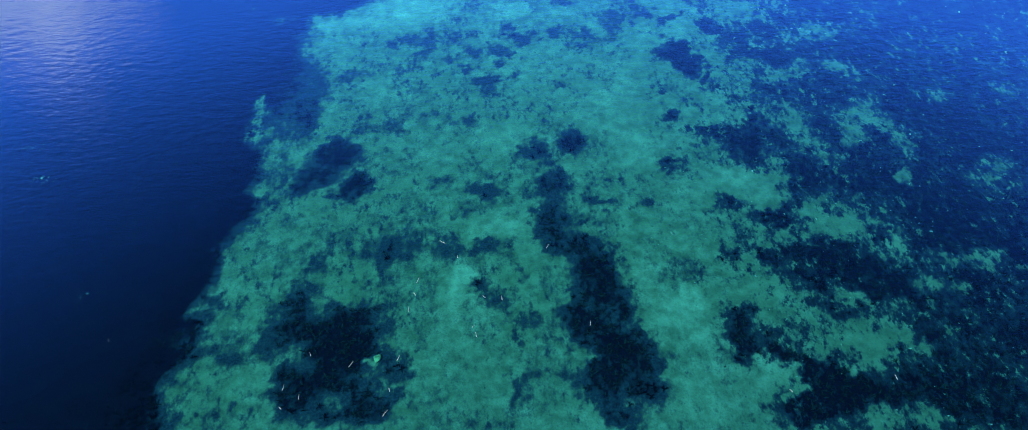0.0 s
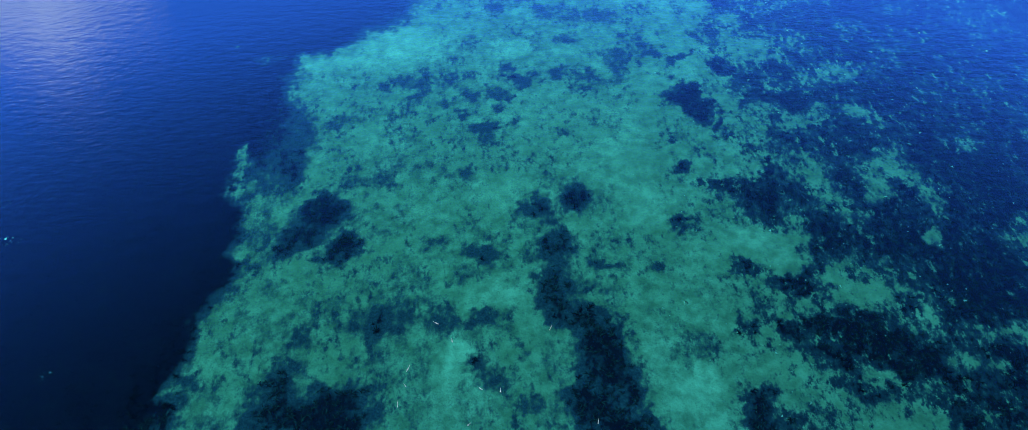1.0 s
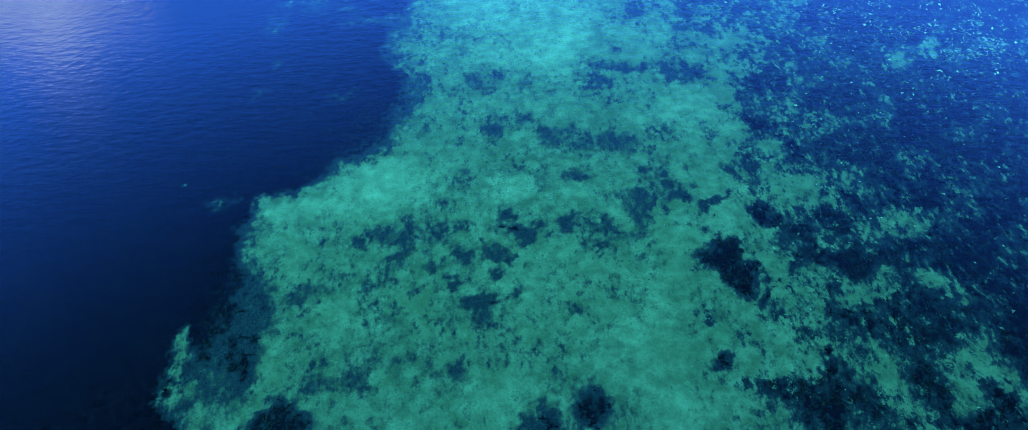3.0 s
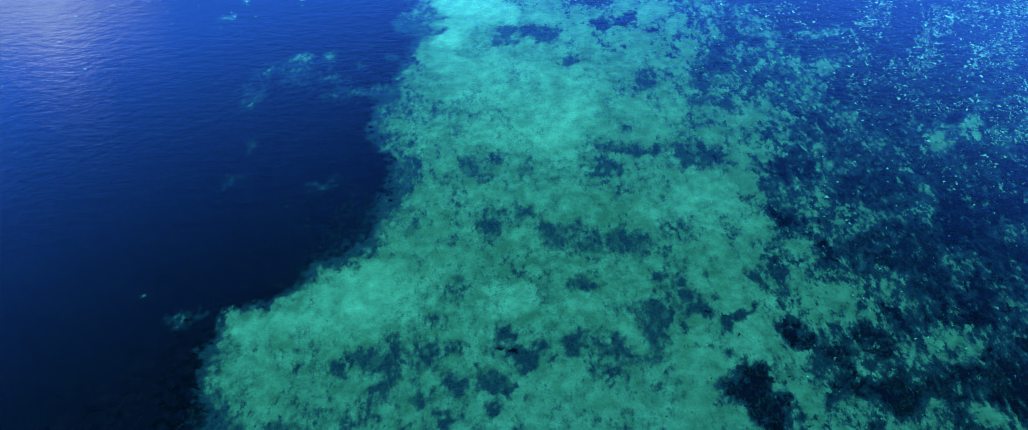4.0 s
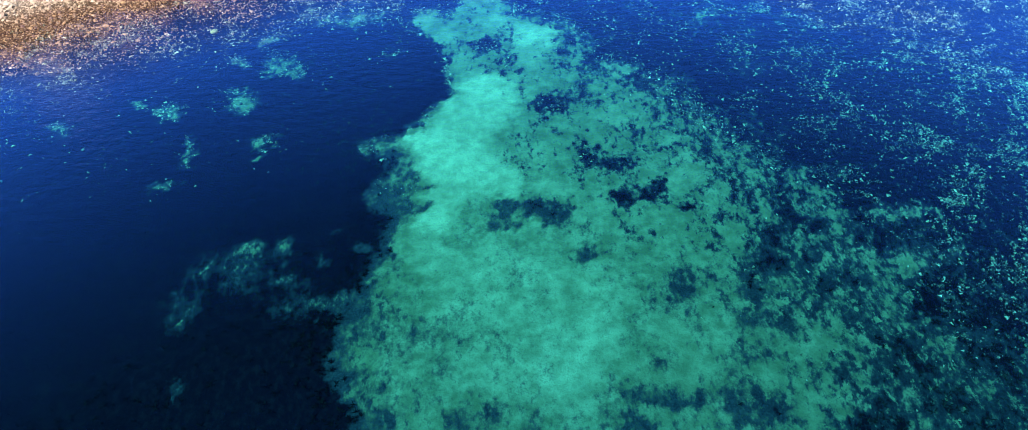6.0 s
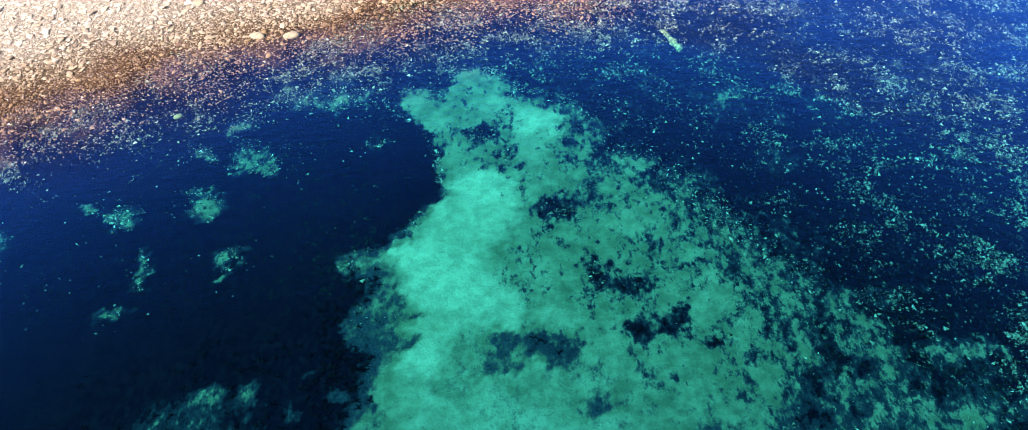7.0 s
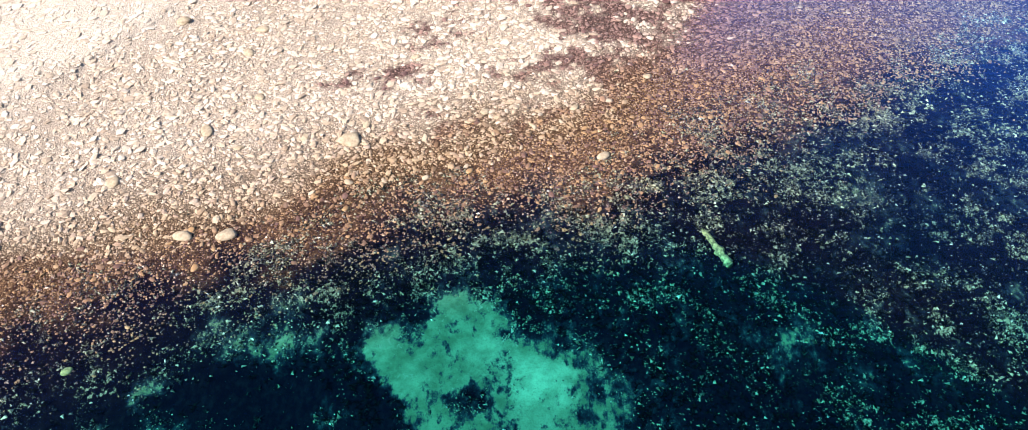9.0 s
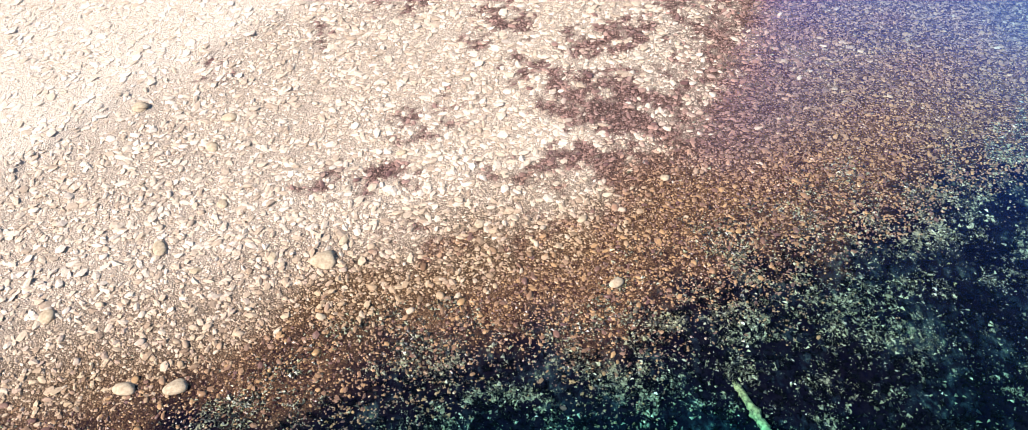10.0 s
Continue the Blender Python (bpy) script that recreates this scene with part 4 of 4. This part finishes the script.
rng = np.random.default_rng(5)
n = 72000
x, y = rng.uniform(-10.5, 16.0, n), rng.uniform(31.0, 47.2, n)
inland = shore(x, y) + 0.6 * fbm(x, y, 1.2, 81, 3)
keep = inland > gravel_limit(x) - 0.5 + rng.normal(0, 0.6, n)
x, y = x[keep], y[keep]
high = bleach_at(x, y)
keep = rng.uniform(0, 1, len(x)) > 0.45 * high ** 3
x, y, high = x[keep], y[keep], high[keep]
radius = np.clip(rng.lognormal(math.log(0.031), 0.48, len(x)), 0.013, 0.085) * (1 + 0.45 * high) * (1 - 0.3 * wet_at(x, y))
cobbles = tagged(scatter_stones("beach_pebbles", x, y, radius, COBBLE, rng), "tan and bleached rounded pebbles covering the beach", "pebbles", kind="stuff")

n = 115000
x, y = rng.uniform(-9.5, 14.5, n), rng.uniform(31.0, 46.5, n)
inland = shore(x, y) + 0.6 * fbm(x, y, 1.2, 81, 3)
keep = (inland > gravel_limit(x) - 0.9 + rng.normal(0, 0.6, n)) & (rng.uniform(0, 1, n) > 0.8 * bleach_at(x, y) ** 2)
x, y = x[keep], y[keep]
radius = np.clip(rng.lognormal(math.log(0.017), 0.35, len(x)), 0.009, 0.03)
tagged(scatter_stones("beach_gravel", x, y, radius, COBBLE, rng, 0.3, grain_shape), "fine tan and dark gravel filling the gaps between pebbles", "gravel", kind="stuff")

n = 1700000
x, y = rng.uniform(-10.0, 15.5, n), rng.uniform(6.0, 44.5, n)
s = shore(x, y) + 0.6 * fbm(x, y, 1.5, 91, 3)
s = s - gravel_limit(x)
north_part = ramp01(s, -8.0, -0.5)
east_part = 0.75 * ramp01(y, 19, 25) * ramp01(x - np.interp(y, [16, 22, 28, 34], [10.5, 9.0, 7.5, 5.0]), -1.5, 2.5)
chance = np.maximum(north_part, east_part) * (1 - ramp01(s, -0.2, 0.8)) * (0.08 + 0.92 * ramp01(fbm(x, y, 0.5, 95, 4, 0.75), -0.25, 1.1))
chance *= np.where(x < np.interp(y, EDGE_Y, EDGE_X) + 0.2, 0.06 + 0.94 * ramp01(s, -3.0, -0.5), 1.0)
cover = plan_at(x, y)
speckled = ramp01(1.15 - cover, 0.0, 0.8) * np.where(x < np.interp(y, EDGE_Y, EDGE_X), 1.3, ramp01(cover, 0.1, 0.6)) * ramp01(y, 26, 29) * (0.25 + 0.75 * ramp01(fbm(x, y, 0.4, 97, 4, 0.75), -0.3, 0.7))
chance = np.maximum(chance * ramp01(cover, 0.0, 0.6), 0.5 * speckled)
chance = np.maximum(chance, -0.10 * ovals(x, y, DEEP_ROCKS))
chance = np.maximum(chance, 0.004 * ramp01(x - np.interp(y, EAST_Y, EAST_X), -3.5, 0.5))
keep = rng.uniform(0, 1, n) < np.clip(chance * 1.0, 0, 1)
x, y = x[keep], y[keep]
radius = np.clip(rng.lognormal(math.log(0.0120), 0.5, len(x)), 0.007, 0.04)
gravel = tagged(scatter_stones("sunken_gravel", x, y, radius, GRAVEL, rng, -0.5, chip_shape), "pale gravel scattered over dark weed in the shallows", "gravel", kind="stuff")


def weed_fronds(name, x, y, size, rng, mat=None):
    """Tufts of short bent fronds, joined."""
    z = ground_z(x, y)
    per = 7
    verts, faces, base = [], [], 0
    for k in range(per):
        a = rng.uniform(0, 2 * np.pi, len(x))
        lean = rng.uniform(0.5, 1.1, len(x)) * size
        tall = rng.uniform(0.1, 0.45, len(x)) * size
        wide = rng.uniform(0.10, 0.18, len(x)) * size
        ca, sa = np.cos(a), np.sin(a)
        pts = []
        for along, side, up in ((0, -0.4, 0), (0, 0.4, 0), (0.55, 0.5, 0.75), (0.55, -0.5, 0.75), (1.0, 0.0, 0.9)):
            pts.append(np.stack([x + ca * along * lean - sa * side * wide, y + sa * along * lean + ca * side * wide, z + 0.012 + up * tall], -1))
        verts.append(np.stack(pts, 1).reshape(-1, 3))
        i = np.arange(len(x))[:, None, None] * 5 + base
        faces.append((i + np.array([[0, 1, 2], [0, 2, 3], [3, 2, 4]])[None]).reshape(-1, 3))
        base += len(x) * 5
    return new(name, mesh_from(name, np.concatenate(verts), np.concatenate(faces), mat or WEED))


n = 62000
x, y = rng.uniform(-9.5, 15.0, n), rng.uniform(5.5, 37.0, n)
f = weed_at(x, y)
edge = np.interp(y, EDGE_Y, EDGE_X)
keep = (f > 0.9) & (shore(x, y) < gravel_limit(x) - 0.6) & (rng.uniform(0, 1, n) < np.where(x < edge - 0.8, 0.15, 1.0))
x, y = x[keep], y[keep]
size = rng.uniform(0.05, 0.11, len(x))
taken = np.zeros(len(x), bool)
for cx, cy, rx, ry, cover in PATCHES:
    own = ~taken & (np.hypot((x - cx) / rx, (y - cy) / ry) < 1.35) & (cover > 0.6)
    if own.sum() >= 14:
        taken |= own
        patch = weed_fronds("seaweed_patch", x[own], y[own], size[own], rng, SOFT_WEED)
        tagged(patch, "dense dark patch of seaweed on the pale sandy bottom", "seaweed", "seaweed patches", "stuff")
left = ~taken
tagged(weed_fronds("seaweed_bed", x[left], y[left], size[left], rng), "dark brown-green seaweed tufts growing over the deeper bottom", "seaweed", kind="stuff")

for k, (cx, cy, r) in enumerate(STONES):
    sv, sf = pebble_shape(np.random.default_rng(100 + k), 3, 0.34)
    stone = new("beach_stone", mesh_from("beach_stone", sv * r, sf, PALE_STONE))
    stone.matrix_world = pose(cx, cy, float(ground_z(cx, cy)) + 0.12 * r, 0, 0, 23 * k)
    tagged(stone, "large pale rounded stone lying on the pebble beach", "stone", "large stones on the beach")


def limb(name, length, radius, mat, seed, bend=0.08, rings=12, rough=0.18):
    """A knobbly tapering stick along x, centred."""
    r = np.random.default_rng(seed)
    sides = 8
    t = np.linspace(0, 1, rings)
    cy, cz = bend * length * np.sin(t * 3 + seed), 0.3 * bend * length * np.cos(t * 4 + seed)
    rad = radius * (1 - 0.45 * t) * (1 + rough * r.normal(size=rings))
    rad[0] *= 0.6
    rad[-1] *= 0.35
    a = np.arange(sides) * 2 * np.pi / sides
    knob = rad[:, None] * (1 + 0.8 * rough * r.normal(size=(rings, sides)))
    v = np.stack([np.repeat((t - 0.5) * length, sides), (cy[:, None] + knob * np.cos(a)).ravel(), (cz[:, None] + knob * np.sin(a)).ravel()], 1)
    f = []
    for i in range(rings - 1):
        for j in range(sides):
            p, q = i * sides + j, i * sides + (j + 1) % sides
            f.append((p, q, q + sides, p + sides))
    bm = bmesh.new()
    vs = [bm.verts.new(p) for p in v]
    for q in f:
        bm.faces.new([vs[i] for i in q])
    bm.faces.new(vs[:sides][::-1])
    bm.faces.new(vs[-sides:])
    me = bpy.data.meshes.new(name)
    bm.to_mesh(me)
    bm.free()
    me.polygons.foreach_set("use_smooth", np.full(len(me.polygons), True))
    me.materials.append(mat)
    return new(name, me)


log = limb("sunken_log", 1.0, 0.082, WOOD, 3, 0.006, 26, 0.15)
log.matrix_world = pose(5.70, 33.98, float(ground_z(5.70, 33.98)) + 0.03, 0, 3, 105.5)
tagged(log, "algae-covered sunken log lying in the shallow water", "log")

# small pale things taken for fish, replaced by short sticks at the surface
for k, (cx, cy) in enumerate(PALE_SLIVERS):
    sliver = limb("pale_sliver", 0.06 + 0.06 * ((k * 7) % 5) / 4, 0.0055, SLIVER, 20 + k, 0.05)
    sliver.matrix_world = pose(cx, cy, 0.004, 0, 0, 55 + (k * 47) % 80)
    tagged(sliver, "small pale sliver at the water surface, in place of a fish", "reed stem", "floating reed stems")

for cx, cy, r, seed in ((-4.75, 32.3, 0.09, 7), (-1.72, 8.5, 0.065, 9)):
    sv, sf = pebble_shape(np.random.default_rng(seed), 3, 0.4)
    rock = new("algae_rock", mesh_from("algae_rock", sv * r, sf, GREEN_STONE))
    rock.matrix_world = pose(cx, cy, float(ground_z(cx, cy)) + 0.3 * r, 0, 0, 31 * seed)
    tagged(rock, "yellow-green algae-covered rock standing out of dark weed", "rock", "algae rocks")


# ---------------------------------------------------------------- the nearest pebbles, one by one
pebble_meshes = []
for k in range(10):
    sv, sf = pebble_shape(np.random.default_rng(300 + k), 2, 0.42)
    pebble_meshes.append((sv, sf))
prng = np.random.default_rng(77)
shared = {}
count = 0
while count < 300:
    cx, cy = prng.uniform(-5.5, 8.0), prng.uniform(34.3, 43.5)
    if not -1.2 < shore(cx, cy) - float(flooded(np.array([cx]), np.array([cy]))[0]) < 6.0:
        continue
    r = (0.042, 0.055, 0.075)[prng.integers(0, 3)]
    bleached = round(float(bleach_at(np.array([cx]), np.array([cy]))[0]) * 3) / 3
    damp = round(float(wet_at(np.array([cx]), np.array([cy]))[0]) * 2) / 2
    key = (int(prng.integers(0, 10)), r, bleached, damp)
    if key not in shared:
        sv, sf = pebble_meshes[key[0]]
        shared[key] = mesh_from("pebble", sv * r, sf, LOOSE, (("wet", np.full(len(sv), damp)), ("bleach", np.full(len(sv), bleached))))
    pebble = new("pebble", shared[key])
    pebble.parent = ground
    pebble.matrix_basis = pose(cx, cy, float(ground_z(cx, cy)) + 0.14 * r, prng.uniform(-8, 8), prng.uniform(-8, 8), prng.uniform(0, 360))
    count += 1
